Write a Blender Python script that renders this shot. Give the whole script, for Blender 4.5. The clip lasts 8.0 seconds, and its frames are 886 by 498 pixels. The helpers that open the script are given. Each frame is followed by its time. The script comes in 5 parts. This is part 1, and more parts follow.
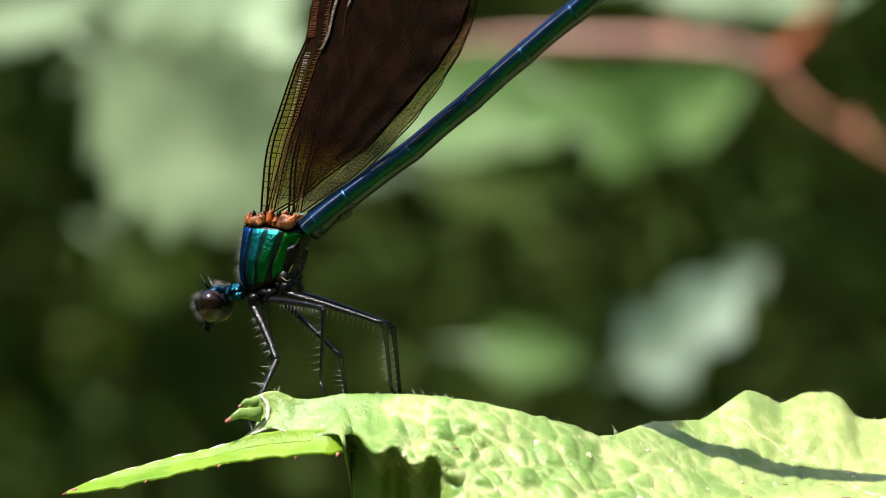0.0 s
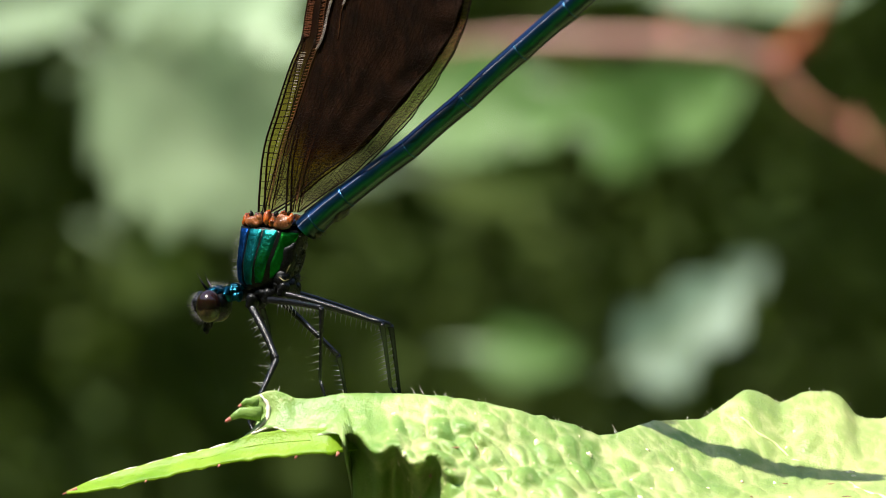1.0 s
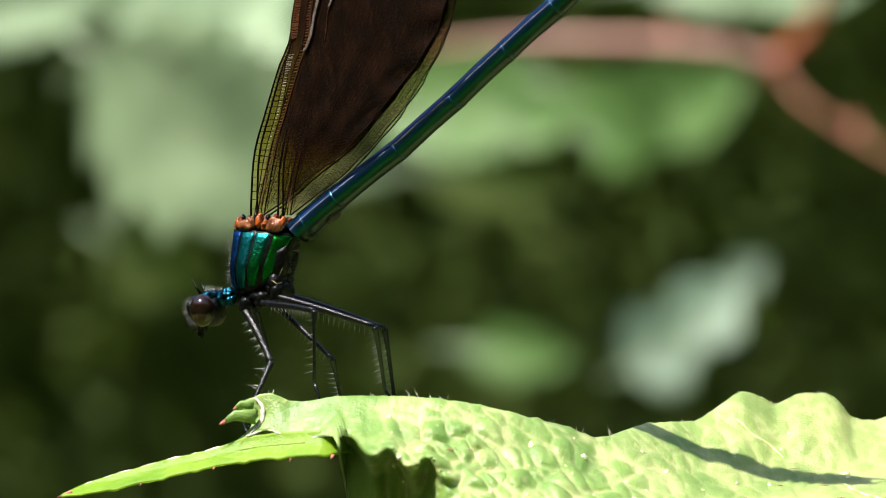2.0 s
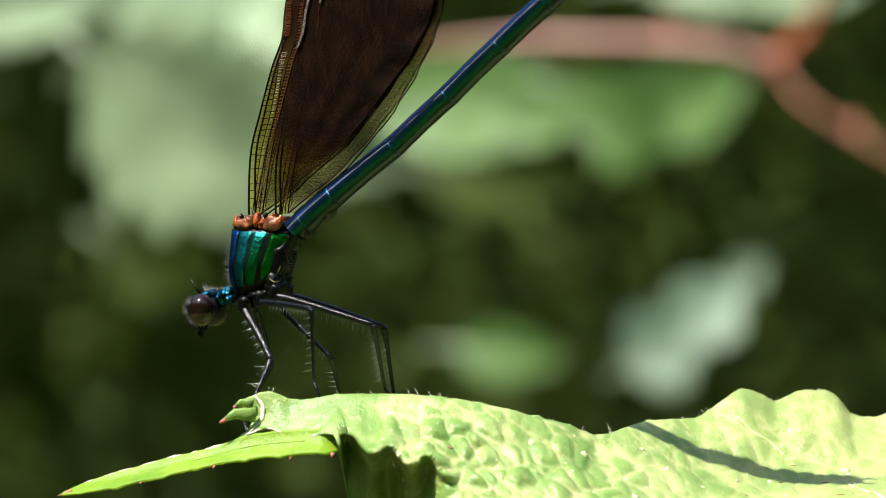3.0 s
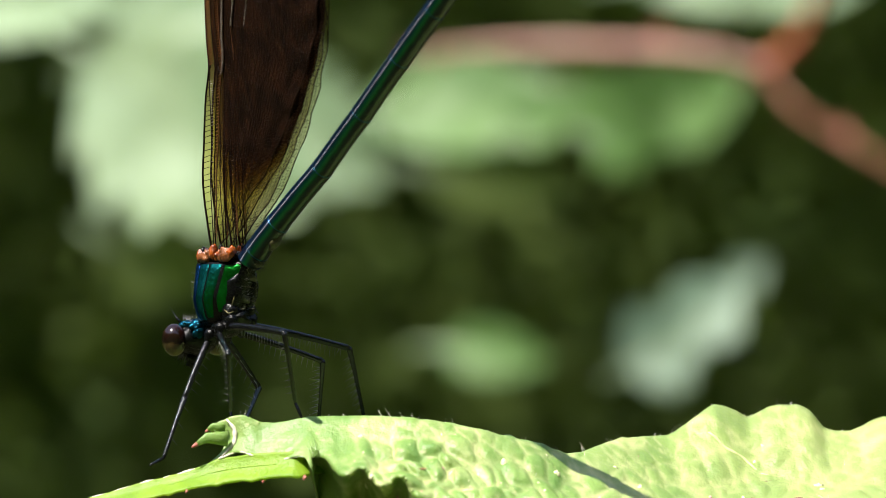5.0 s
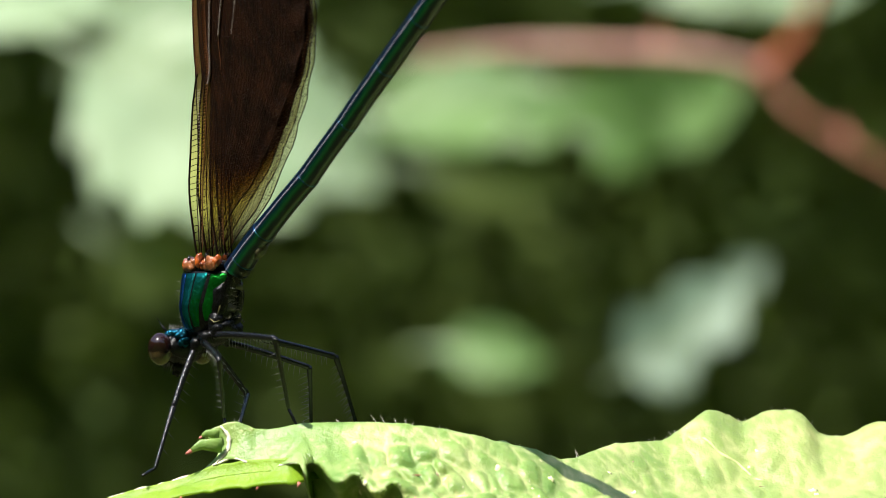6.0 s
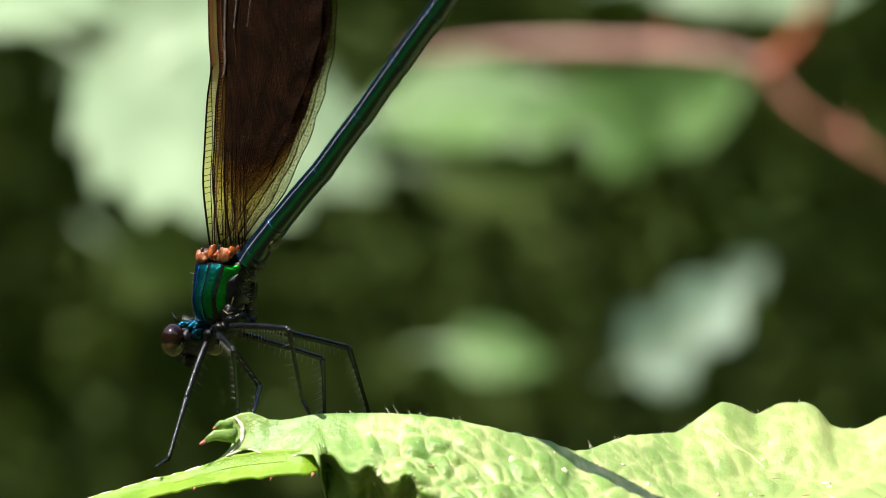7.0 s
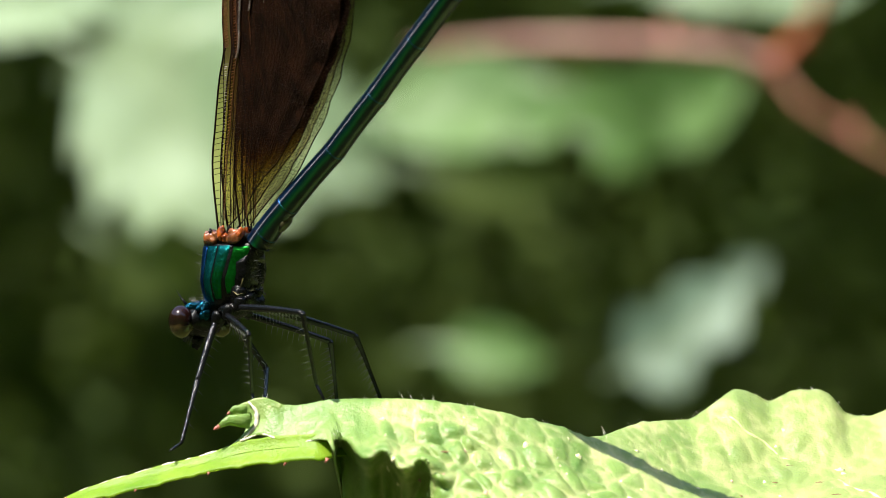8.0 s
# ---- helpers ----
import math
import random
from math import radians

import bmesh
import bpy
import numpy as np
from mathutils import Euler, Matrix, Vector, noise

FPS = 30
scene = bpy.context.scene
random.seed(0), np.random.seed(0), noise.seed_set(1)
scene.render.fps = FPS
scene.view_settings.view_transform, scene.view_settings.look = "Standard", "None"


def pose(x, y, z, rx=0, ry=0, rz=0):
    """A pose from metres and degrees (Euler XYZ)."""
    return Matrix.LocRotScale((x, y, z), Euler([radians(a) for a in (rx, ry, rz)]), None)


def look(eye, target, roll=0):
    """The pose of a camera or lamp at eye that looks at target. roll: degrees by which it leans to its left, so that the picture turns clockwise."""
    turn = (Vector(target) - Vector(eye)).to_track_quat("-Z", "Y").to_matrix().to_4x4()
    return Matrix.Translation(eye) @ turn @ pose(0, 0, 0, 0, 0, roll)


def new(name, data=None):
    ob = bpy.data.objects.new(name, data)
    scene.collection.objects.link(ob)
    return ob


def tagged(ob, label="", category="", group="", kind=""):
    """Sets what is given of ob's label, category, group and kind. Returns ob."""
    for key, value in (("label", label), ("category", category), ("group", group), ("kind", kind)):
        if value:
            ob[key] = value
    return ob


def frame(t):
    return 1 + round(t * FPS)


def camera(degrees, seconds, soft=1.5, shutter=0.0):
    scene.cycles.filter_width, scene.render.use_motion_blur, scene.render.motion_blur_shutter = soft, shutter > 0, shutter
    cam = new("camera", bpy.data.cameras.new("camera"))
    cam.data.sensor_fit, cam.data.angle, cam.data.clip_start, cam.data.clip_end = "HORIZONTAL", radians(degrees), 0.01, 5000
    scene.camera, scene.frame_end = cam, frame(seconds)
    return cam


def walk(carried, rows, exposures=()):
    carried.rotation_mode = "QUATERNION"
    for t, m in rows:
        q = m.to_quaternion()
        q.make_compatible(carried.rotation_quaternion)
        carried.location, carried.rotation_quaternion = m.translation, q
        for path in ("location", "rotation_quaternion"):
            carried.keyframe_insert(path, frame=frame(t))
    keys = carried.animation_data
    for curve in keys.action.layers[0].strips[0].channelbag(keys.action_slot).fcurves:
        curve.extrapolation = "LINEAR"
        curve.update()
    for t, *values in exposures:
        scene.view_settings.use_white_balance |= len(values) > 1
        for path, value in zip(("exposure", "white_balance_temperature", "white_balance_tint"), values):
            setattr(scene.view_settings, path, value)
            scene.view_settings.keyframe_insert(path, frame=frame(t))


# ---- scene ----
# One damselfly on a bramble leaf, a lens with a narrow view that stands still, shaded undergrowth far behind.
# Small things are written in millimetres; AXIS is the height of the lens over the ground.
AXIS = 0.6
MM = 0.001
cam = camera(10.0, 8.0, soft=0.8)
cam.data.dof.use_dof = True
cam.data.dof.focus_distance = 0.374
cam.data.dof.aperture_fstop = 42.0
EYE = look((0, -0.373, AXIS), (0, 0, AXIS))
walk(cam, [(0.0, EYE), (8.0, EYE)], exposures=[(0.0, 1.17), (8.0, 1.17)])

# ---- light: sun high over the left side, blue sky ----
TO_SUN = Vector((-0.33, -0.335, 0.86)).normalized()
world = bpy.data.worlds.new("sky")
scene.world = world
world.use_nodes = True
wn = world.node_tree.nodes
sky = wn.new("ShaderNodeTexSky")
sky.sky_type = "NISHITA"
sky.sun_disc = False
sky.sun_elevation = math.asin(TO_SUN.z)
sky.sun_rotation = math.atan2(TO_SUN.x, TO_SUN.y)
wn["Background"].inputs["Strength"].default_value = 0.14
world.node_tree.links.new(sky.outputs[0], wn["Background"].inputs["Color"])
sun = new("sun", bpy.data.lights.new("sun", "SUN"))
sun.data.energy = 5.0
sun.data.angle = radians(0.53)
sun.data.color = (1.0, 0.95, 0.86)
sun.matrix_world = look(TO_SUN * 5, (0, 0, 0))


# ---- materials ----
class Mat:
    """A node material, written down socket by socket."""

    def __init__(self, name):
        self.m = bpy.data.materials.new(name)
        self.m.use_nodes = True
        self.t = self.m.node_tree
        self.t.nodes.clear()
        self.out = self.t.nodes.new("ShaderNodeOutputMaterial")
        self.coord = None

    def node(self, kind, **values):
        n = self.t.nodes.new("ShaderNode" + kind)
        for key, v in values.items():
            if key in ("operation", "blend_type", "data_type", "feature", "noise_dimensions", "distance", "interpolation_type"):
                setattr(n, key, v)
            else:
                sock = n.inputs[int(key[1:])] if key[0] == "i" and key[1:].isdigit() else n.inputs[key.replace("_", " ")]
                if isinstance(v, bpy.types.NodeSocket):
                    self.t.links.new(v, sock)
                else:
                    sock.default_value = v
        return n

    def local(self, scale=(1000, 1000, 1000)):
        """The object's own coordinates, in millimetres."""
        if self.coord is None:
            self.coord = self.t.nodes.new("ShaderNodeTexCoord")
        mp = self.t.nodes.new("ShaderNodeMapping")
        mp.inputs["Scale"].default_value = scale
        self.t.links.new(self.coord.outputs["Object"], mp.inputs["Vector"])
        return mp.outputs[0]

    def uv(self):
        if self.coord is None:
            self.coord = self.t.nodes.new("ShaderNodeTexCoord")
        return self.coord.outputs["UV"]

    def noise(self, vec, scale, detail=4.0, rough=0.55):
        return self.node("TexNoise", Vector=vec, Scale=scale, Detail=detail, Roughness=rough).outputs["Fac"]

    def ramp(self, fac, *stops):
        n = self.t.nodes.new("ShaderNodeValToRGB")
        r = n.color_ramp
        while len(r.elements) < len(stops):
            r.elements.new(0.5)
        for e, (p, c) in zip(r.elements, stops):
            e.position = p
            e.color = (*c, 1) if len(c) == 3 else c
        self.t.links.new(fac, n.inputs[0])
        return n.outputs[0]

    def math(self, op, a, b=0.0, c=0.0):
        return self.node("Math", operation=op, i0=a, i1=b, i2=c).outputs[0]

    def mix(self, fac, a, b, blend="MIX"):
        n = self.t.nodes.new("ShaderNodeMix")
        n.data_type, n.blend_type = "RGBA", blend
        for sock, v in ((n.inputs[0], fac), (n.inputs[6], a), (n.inputs[7], b)):
            if isinstance(v, bpy.types.NodeSocket):
                self.t.links.new(v, sock)
            else:
                sock.default_value = v if isinstance(v, float) else (*v, 1)
        return n.outputs[2]

    def bump(self, height, strength=0.3, distance=0.0001):
        return self.node("Bump", Height=height, Strength=strength, Distance=distance).outputs[0]

    def done(self, shader):
        self.t.links.new(shader, self.out.inputs["Surface"])
        return self.m


def leaf_material(name, top, vein, glow, scale, gloss=0.45, through_share=0.35, blotch=0.5, end_tint=None):
    """Living leaf: mottled green with paler veins, some light passing through."""
    k = Mat(name)
    p = k.local()
    n1 = k.noise(p, 0.22 * scale, 5)
    n2 = k.noise(p, 1.7 * scale, 4)
    base = k.ramp(n1, (0.3, [top[0] * 0.62, top[1] * 0.78, top[2] * 0.7]), (0.5, top), (0.70, [min(1, c * 1.22) for c in top]))
    wob = k.node("TexVoronoi", Vector=k.node("VectorMath", operation="ADD", i0=p, i1=k.node("TexNoise", Vector=p, Scale=0.9).outputs["Color"]).outputs[0], Scale=0.42 * scale, feature="SMOOTH_F1").outputs["Distance"]
    edge = k.ramp(wob, (0.35, (0, 0, 0)), (0.75, (1, 1, 1)))
    share = k.math("MULTIPLY", edge, k.math("MULTIPLY", k.ramp(n1, (0.4, (0, 0, 0)), (0.65, (1, 1, 1))), blotch))
    c = k.mix(share, base, vein)
    n3 = k.noise(p, 0.62 * scale, 3)
    c = k.mix(k.ramp(n3, (0.60, (0, 0, 0)), (0.74, (0.40, 0.40, 0.40))), c, vein)
    c = k.mix(k.ramp(n2, (0.62, (0, 0, 0)), (0.75, (0.45, 0.45, 0.45))), c, vein)
    lines = k.t.nodes.new("ShaderNodeAttribute")
    lines.attribute_name = "seam"
    c = k.mix(k.math("MULTIPLY", lines.outputs["Fac"], k.ramp(n1, (0.36, (0.1, 0.1, 0.1)), (0.62, (0.72, 0.72, 0.72)))), c, vein)
    net = k.node("TexVoronoi", Vector=p, Scale=2.1 * scale, feature="DISTANCE_TO_EDGE").outputs["Distance"]
    c = k.mix(k.ramp(net, (0.0, (0.05, 0.05, 0.05)), (0.09, (0, 0, 0))), c, vein)
    # mixes in a second tint that grows along x
    if end_tint:
        lo, hi, tint = end_tint
        f = k.node("MapRange", Value=k.math("ADD", k.node("SeparateXYZ", Vector=p).outputs[0], k.math("MULTIPLY", n1, 8.0)), From_Min=lo, From_Max=hi).outputs[0]
        c = k.mix(k.math("MULTIPLY", f, 0.5), c, tint)
    n4 = k.noise(p, 5.5 * scale, 4, 0.65)
    b = k.bump(k.math("ADD", k.math("ADD", k.math("MULTIPLY", k.math("MINIMUM", net, 0.25), 0.25), k.math("MULTIPLY", n2, 0.6)), k.math("MULTIPLY", n4, 0.35)), 0.65, 0.0002)
    pr = k.node("BsdfPrincipled", Base_Color=c, Roughness=gloss, Normal=b)
    pr.inputs["Specular IOR Level"].default_value = 0.5
    tr = k.node("BsdfTranslucent", Color=k.mix(0.5, c, glow, "MIX"), Normal=b)
    mx = k.node("MixShader", Fac=through_share)
    k.t.links.new(pr.outputs[0], mx.inputs[1])
    k.t.links.new(tr.outputs[0], mx.inputs[2])
    return k.done(mx.outputs[0])


def metal_material(name, low, high, rough=0.30, speck=1.3, along=None):
    """Metallic cuticle, finely pitted, its colour drifting between two hues."""
    k = Mat(name)
    p = k.local()
    n1 = k.noise(p, 0.55, 3)
    n2 = k.noise(p, speck * 3.2, 3)
    if along:
        axis, lo, hi = along
        sep = k.node("SeparateXYZ", Vector=p).outputs[axis]
        f = k.node("MapRange", Value=sep, From_Min=lo, From_Max=hi).outputs[0]
        f = k.math("ADD", k.math("MULTIPLY", n1, 0.5), k.math("SUBTRACT", f, 0.25))
    else:
        f = n1
    c = k.ramp(f, (0.32, low), (0.68, high))
    c = k.mix(k.ramp(n2, (0.45, (0, 0, 0)), (0.8, (0.35, 0.35, 0.35))), c, [min(1, v * 1.5 + 0.01) for v in high])
    b = k.bump(n2, 0.7, 0.00008)
    r = k.node("MapRange", Value=n1, To_Min=rough - 0.08, To_Max=rough + 0.12).outputs[0]
    pr = k.node("BsdfPrincipled", Base_Color=c, Metallic=0.95, Roughness=r, Normal=b)
    pr.inputs["Specular Tint"].default_value = (0.30, 0.45, 0.55, 1)
    return k.done(pr.outputs[0])


def abdomen_material():
    """Polished cuticle: navy above, a green flank, black below."""
    k = Mat("abdomen_cuticle")
    p = k.local()
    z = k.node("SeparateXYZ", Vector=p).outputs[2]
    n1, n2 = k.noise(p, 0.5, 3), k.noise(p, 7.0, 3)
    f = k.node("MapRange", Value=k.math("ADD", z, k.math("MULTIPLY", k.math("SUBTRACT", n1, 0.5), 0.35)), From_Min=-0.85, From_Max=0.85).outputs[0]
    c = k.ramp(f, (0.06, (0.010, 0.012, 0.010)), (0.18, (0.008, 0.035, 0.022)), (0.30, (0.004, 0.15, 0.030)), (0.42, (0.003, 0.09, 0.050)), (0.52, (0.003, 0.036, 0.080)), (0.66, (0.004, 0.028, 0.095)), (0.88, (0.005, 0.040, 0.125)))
    b = k.bump(n2, 0.2, 0.00003)
    pr = k.node("BsdfPrincipled", Base_Color=c, Metallic=0.92, Roughness=0.30, Normal=b)
    pr.inputs["Specular Tint"].default_value = (0.12, 0.25, 0.42, 1)
    pr.inputs["Coat Weight"].default_value = 0.5
    pr.inputs["Coat Roughness"].default_value = 0.12
    # fine rings round the body draw the sun's glint out lengthwise
    way = k.t.nodes.new("ShaderNodeTangent")
    way.direction_type, way.axis = "RADIAL", "X"
    gl = k.node("BsdfAnisotropic", Color=(0.75, 0.85, 1.0, 1), Roughness=0.40, Anisotropy=0.9, Rotation=0.0, Tangent=way.outputs[0], Normal=b)
    mx = k.node("MixShader", Fac=0.014)
    k.t.links.new(pr.outputs[0], mx.inputs[1])
    k.t.links.new(gl.outputs[0], mx.inputs[2])
    return k.done(mx.outputs[0])


def plain_material(name, dark, light, rough=0.5, scale=3.0, coat=0.0, bump=0.3, metallic=0.0):
    k = Mat(name)
    p = k.local()
    n1 = k.noise(p, scale, 5)
    n2 = k.noise(p, scale * 7, 3)
    c = k.ramp(n1, (0.3, dark), (0.7, light))
    r = k.node("MapRange", Value=n2, To_Min=rough - 0.1, To_Max=rough + 0.1).outputs[0]
    pr = k.node("BsdfPrincipled", Base_Color=c, Roughness=r, Metallic=metallic, Normal=k.bump(n2, bump, 0.00005))
    pr.inputs["Coat Weight"].default_value = coat
    return k.done(pr.outputs[0])


def eye_material():
    """Compound eye: dark red-brown above, olive-yellow below, glossy."""
    k = Mat("compound_eye")
    p = k.local()
    z = k.node("SeparateXYZ", Vector=p).outputs[2]
    n = k.noise(p, 1.6, 3)
    f = k.math("ADD", k.node("MapRange", Value=z, From_Min=-1.2, From_Max=1.1).outputs[0], k.math("MULTIPLY", k.math("SUBTRACT", n, 0.5), 0.35))
    c = k.ramp(f, (0.06, (0.14, 0.13, 0.03)), (0.24, (0.06, 0.042, 0.012)), (0.42, (0.006, 0.0035, 0.0025)), (0.62, (0.006, 0.0025, 0.002)), (0.85, (0.012, 0.0035, 0.0025)))
    pr = k.node("BsdfPrincipled", Base_Color=c, Roughness=0.11)
    pr.inputs["Specular IOR Level"].default_value = 0.5
    return k.done(pr.outputs[0])


def wing_material():
    """Membrane: amber at the root, smoky brown beyond, paler along the hind margin."""
    k = Mat("wing_membrane")
    p = k.local()
    uv = k.node("SeparateXYZ", Vector=k.uv())
    u, v = uv.outputs[0], uv.outputs[1]
    n = k.noise(p, 0.5, 4)
    f = k.math("ADD", u, k.math("MULTIPLY", k.math("SUBTRACT", n, 0.5), 0.10))
    f = k.math("SUBTRACT", f, k.math("MULTIPLY", k.ramp(v, (0.06, (1, 1, 1)), (0.14, (0, 0, 0))), 0.16))
    dye = k.ramp(f, (0.02, (0.93, 0.82, 0.56)), (0.10, (0.88, 0.73, 0.44)), (0.155, (0.68, 0.49, 0.27)), (0.205, (0.24, 0.135, 0.06)), (0.9, (0.19, 0.105, 0.05)))
    strip = k.ramp(v, (0.085, (1, 1, 1)), (0.12, (0, 0, 0)))
    dye = k.mix(k.math("MULTIPLY", strip, k.ramp(u, (0.28, (0.9, 0.9, 0.9)), (0.42, (0, 0, 0)))), dye, k.ramp(u, (0.05, (0.95, 0.85, 0.42)), (0.22, (0.86, 0.72, 0.34)), (0.40, (0.62, 0.47, 0.26))))
    edge = k.ramp(u, (0.05, (0.45, 0.45, 0.45)), (0.145, (0.77, 0.77, 0.77)), (0.25, (0.83, 0.83, 0.83)), (0.39, (0.915, 0.915, 0.915)), (0.50, (0.94, 0.94, 0.94)), (1.0, (0.96, 0.96, 0.96)))
    past = k.math("SUBTRACT", k.math("ADD", v, k.math("MULTIPLY", k.math("SUBTRACT", n, 0.5), 0.02)), edge)
    rim = k.node("MapRange", Value=past, From_Min=-0.008, From_Max=0.008).outputs[0]
    dye = k.mix(k.math("MULTIPLY", rim, 0.97), dye, (0.82, 0.725, 0.58))
    streak = k.noise(k.local((2600, 2600, 160)), 1.0, 4)
    cover = k.math("MULTIPLY", k.ramp(f, (0.10, (0.05, 0.05, 0.05)), (0.23, (0.36, 0.36, 0.36))), k.math("ADD", k.math("MULTIPLY", streak, 0.5), 0.7))
    cover = k.math("MULTIPLY", cover, k.math("SUBTRACT", 1.0, k.math("MULTIPLY", rim, 0.75)))
    film = k.node("BsdfTransparent", Color=dye)
    brown = k.ramp(k.math("ADD", k.math("MULTIPLY", streak, 0.5), k.math("MULTIPLY", n, 0.5)), (0.38, (0.012, 0.005, 0.002)), (0.72, (0.055, 0.018, 0.006)))
    skin = k.node("BsdfPrincipled", Base_Color=brown, Roughness=0.6, Normal=k.bump(streak, 0.08, 0.00002))
    skin.inputs["Specular IOR Level"].default_value = 0.25
    mx = k.node("MixShader", Fac=cover)
    k.t.links.new(film.outputs[0], mx.inputs[1])
    k.t.links.new(skin.outputs[0], mx.inputs[2])
    return k.done(mx.outputs[0])


MAT_LEAF = leaf_material("bramble_leaf", (0.225, 0.365, 0.085), (0.78, 0.74, 0.38), (0.50, 0.68, 0.08), 1.0, 0.36, 0.34, 0.55, (16.0, 34.0, (0.42, 0.46, 0.16)))
MAT_TIP = leaf_material("leaf_tip_blade", (0.27, 0.45, 0.025), (0.46, 0.56, 0.09), (0.55, 0.75, 0.03), 1.0, 0.42, 0.50, 0.4)
MAT_RED = plain_material("red_tooth", (0.34, 0.07, 0.05), (0.52, 0.22, 0.16), 0.5, 2.5)
MAT_MARGIN = plain_material("pale_margin", (0.55, 0.50, 0.34), (0.82, 0.76, 0.68), 0.5, 1.2)
MAT_RIDGE = plain_material("leaf_vein", (0.40, 0.48, 0.16), (0.64, 0.66, 0.32), 0.42, 0.8)
MAT_SCAR = plain_material("brown_scar", (0.10, 0.05, 0.02), (0.30, 0.18, 0.07), 0.7, 2.0)
MAT_ROSE = plain_material("rosy_speck", (0.45, 0.20, 0.16), (0.62, 0.40, 0.30), 0.5, 2.0)
MAT_CREAM = plain_material("cream_speck", (0.50, 0.54, 0.24), (0.76, 0.72, 0.46), 0.5, 2.0)
MAT_HAIR = plain_material("leaf_hair", (0.35, 0.33, 0.22), (0.7, 0.68, 0.55), 0.5, 1.0)
MAT_BLUE = metal_material("blue_cuticle", (0.008, 0.03, 0.13), (0.012, 0.09, 0.30))
MAT_TEAL = metal_material("teal_cuticle", (0.004, 0.08, 0.065), (0.008, 0.15, 0.18))
MAT_GREEN = metal_material("green_cuticle", (0.004, 0.11, 0.015), (0.006, 0.13, 0.12), along=(2, -4.0, 0.0))
MAT_COLLAR = metal_material("collar_cuticle", (0.002, 0.010, 0.014), (0.009, 0.085, 0.13), 0.26, 2.0)
MAT_LEAFGREEN = metal_material("bright_green_cuticle", (0.004, 0.10, 0.008), (0.008, 0.19, 0.02))
MAT_ABDOMEN = abdomen_material()
MAT_JOINT = metal_material("joint_cuticle", (0.012, 0.045, 0.085), (0.03, 0.10, 0.17), 0.30)
MAT_BLACK = plain_material("black_cuticle", (0.0008, 0.0009, 0.001), (0.0035, 0.0034, 0.0034), 0.27, 2.0, 0.0, 0.6)
MAT_LEG = plain_material("leg_cuticle", (0.0015, 0.0015, 0.002), (0.006, 0.006, 0.0075), 0.24, 2.5, 0.0, 0.6)
for m in (MAT_BLACK, MAT_LEG):
    m.node_tree.nodes["Principled BSDF"].inputs["Specular IOR Level"].default_value = 0.2 if m is MAT_BLACK else 0.38
MAT_ORANGE = plain_material("orange_sclerite", (0.020, 0.004, 0.002), (0.55, 0.11, 0.012), 0.24, 1.3, 0.3, 0.8)
MAT_TAN = plain_material("tan_sclerite", (0.010, 0.003, 0.002), (0.25, 0.082, 0.026), 0.26, 1.7, 0.3, 0.8)
MAT_OCHRE = plain_material("ochre_membrane", (0.008, 0.008, 0.006), (0.09, 0.08, 0.03), 0.5, 2.2)
MAT_SEAM = plain_material("ochre_seam", (0.03, 0.025, 0.010), (0.16, 0.13, 0.05), 0.45, 2.2)
MAT_EYE = eye_material()
MAT_WING = wing_material()
MAT_VEIN = plain_material("wing_vein", (0.004, 0.003, 0.002), (0.014, 0.007, 0.004), 0.55, 1.5)
MAT_VEIN.node_tree.nodes["Principled BSDF"].inputs["Specular IOR Level"].default_value = 0.08
MAT_RIB = plain_material("wing_rib", (0.04, 0.016, 0.008), (0.15, 0.055, 0.02), 0.3, 1.1, 0.5)
# ribs made pale, so the glint on them is put into the colour
MAT_GLINT = plain_material("pale_glint_rib", (0.12, 0.10, 0.09), (0.48, 0.41, 0.38), 0.25, 1.1, 0.8)
MAT_AMBER = plain_material("amber_rib", (0.05, 0.014, 0.005), (0.19, 0.060, 0.017), 0.3, 1.1, 0.5)
MAT_BRISTLE = plain_material("bristle", (0.16, 0.16, 0.16), (0.46, 0.44, 0.42), 0.22, 3.0)


# ---- mesh helpers ----
def mesh_from(name, bm, material, smooth=True, scale=MM):
    bmesh.ops.scale(bm, vec=(scale, scale, scale), verts=bm.verts)
    bmesh.ops.recalc_face_normals(bm, faces=bm.faces) if smooth is not None else None
    me = bpy.data.meshes.new(name)
    bm.to_mesh(me)
    bm.free()
    me.materials.append(material)
    if smooth:
        me.polygons.foreach_set("use_smooth", [True] * len(me.polygons))
    return me


def part(name, bm, material, parent, label="", smooth=True, scale=MM):
    """Links a bmesh, written in millimetres, as one mesh under a thing or a part."""
    ob = new(name, mesh_from(name, bm, material, smooth, scale))
    ob.parent = parent
    if label:
        ob["label"] = label
    return ob


def ring_frame(d):
    d = Vector(d).normalized()
    side = d.cross(Vector((0, 1, 0)))
    if side.length < 1e-3:
        side = d.cross(Vector((1, 0, 0)))
    side.normalize()
    return side, d.cross(side).normalized()


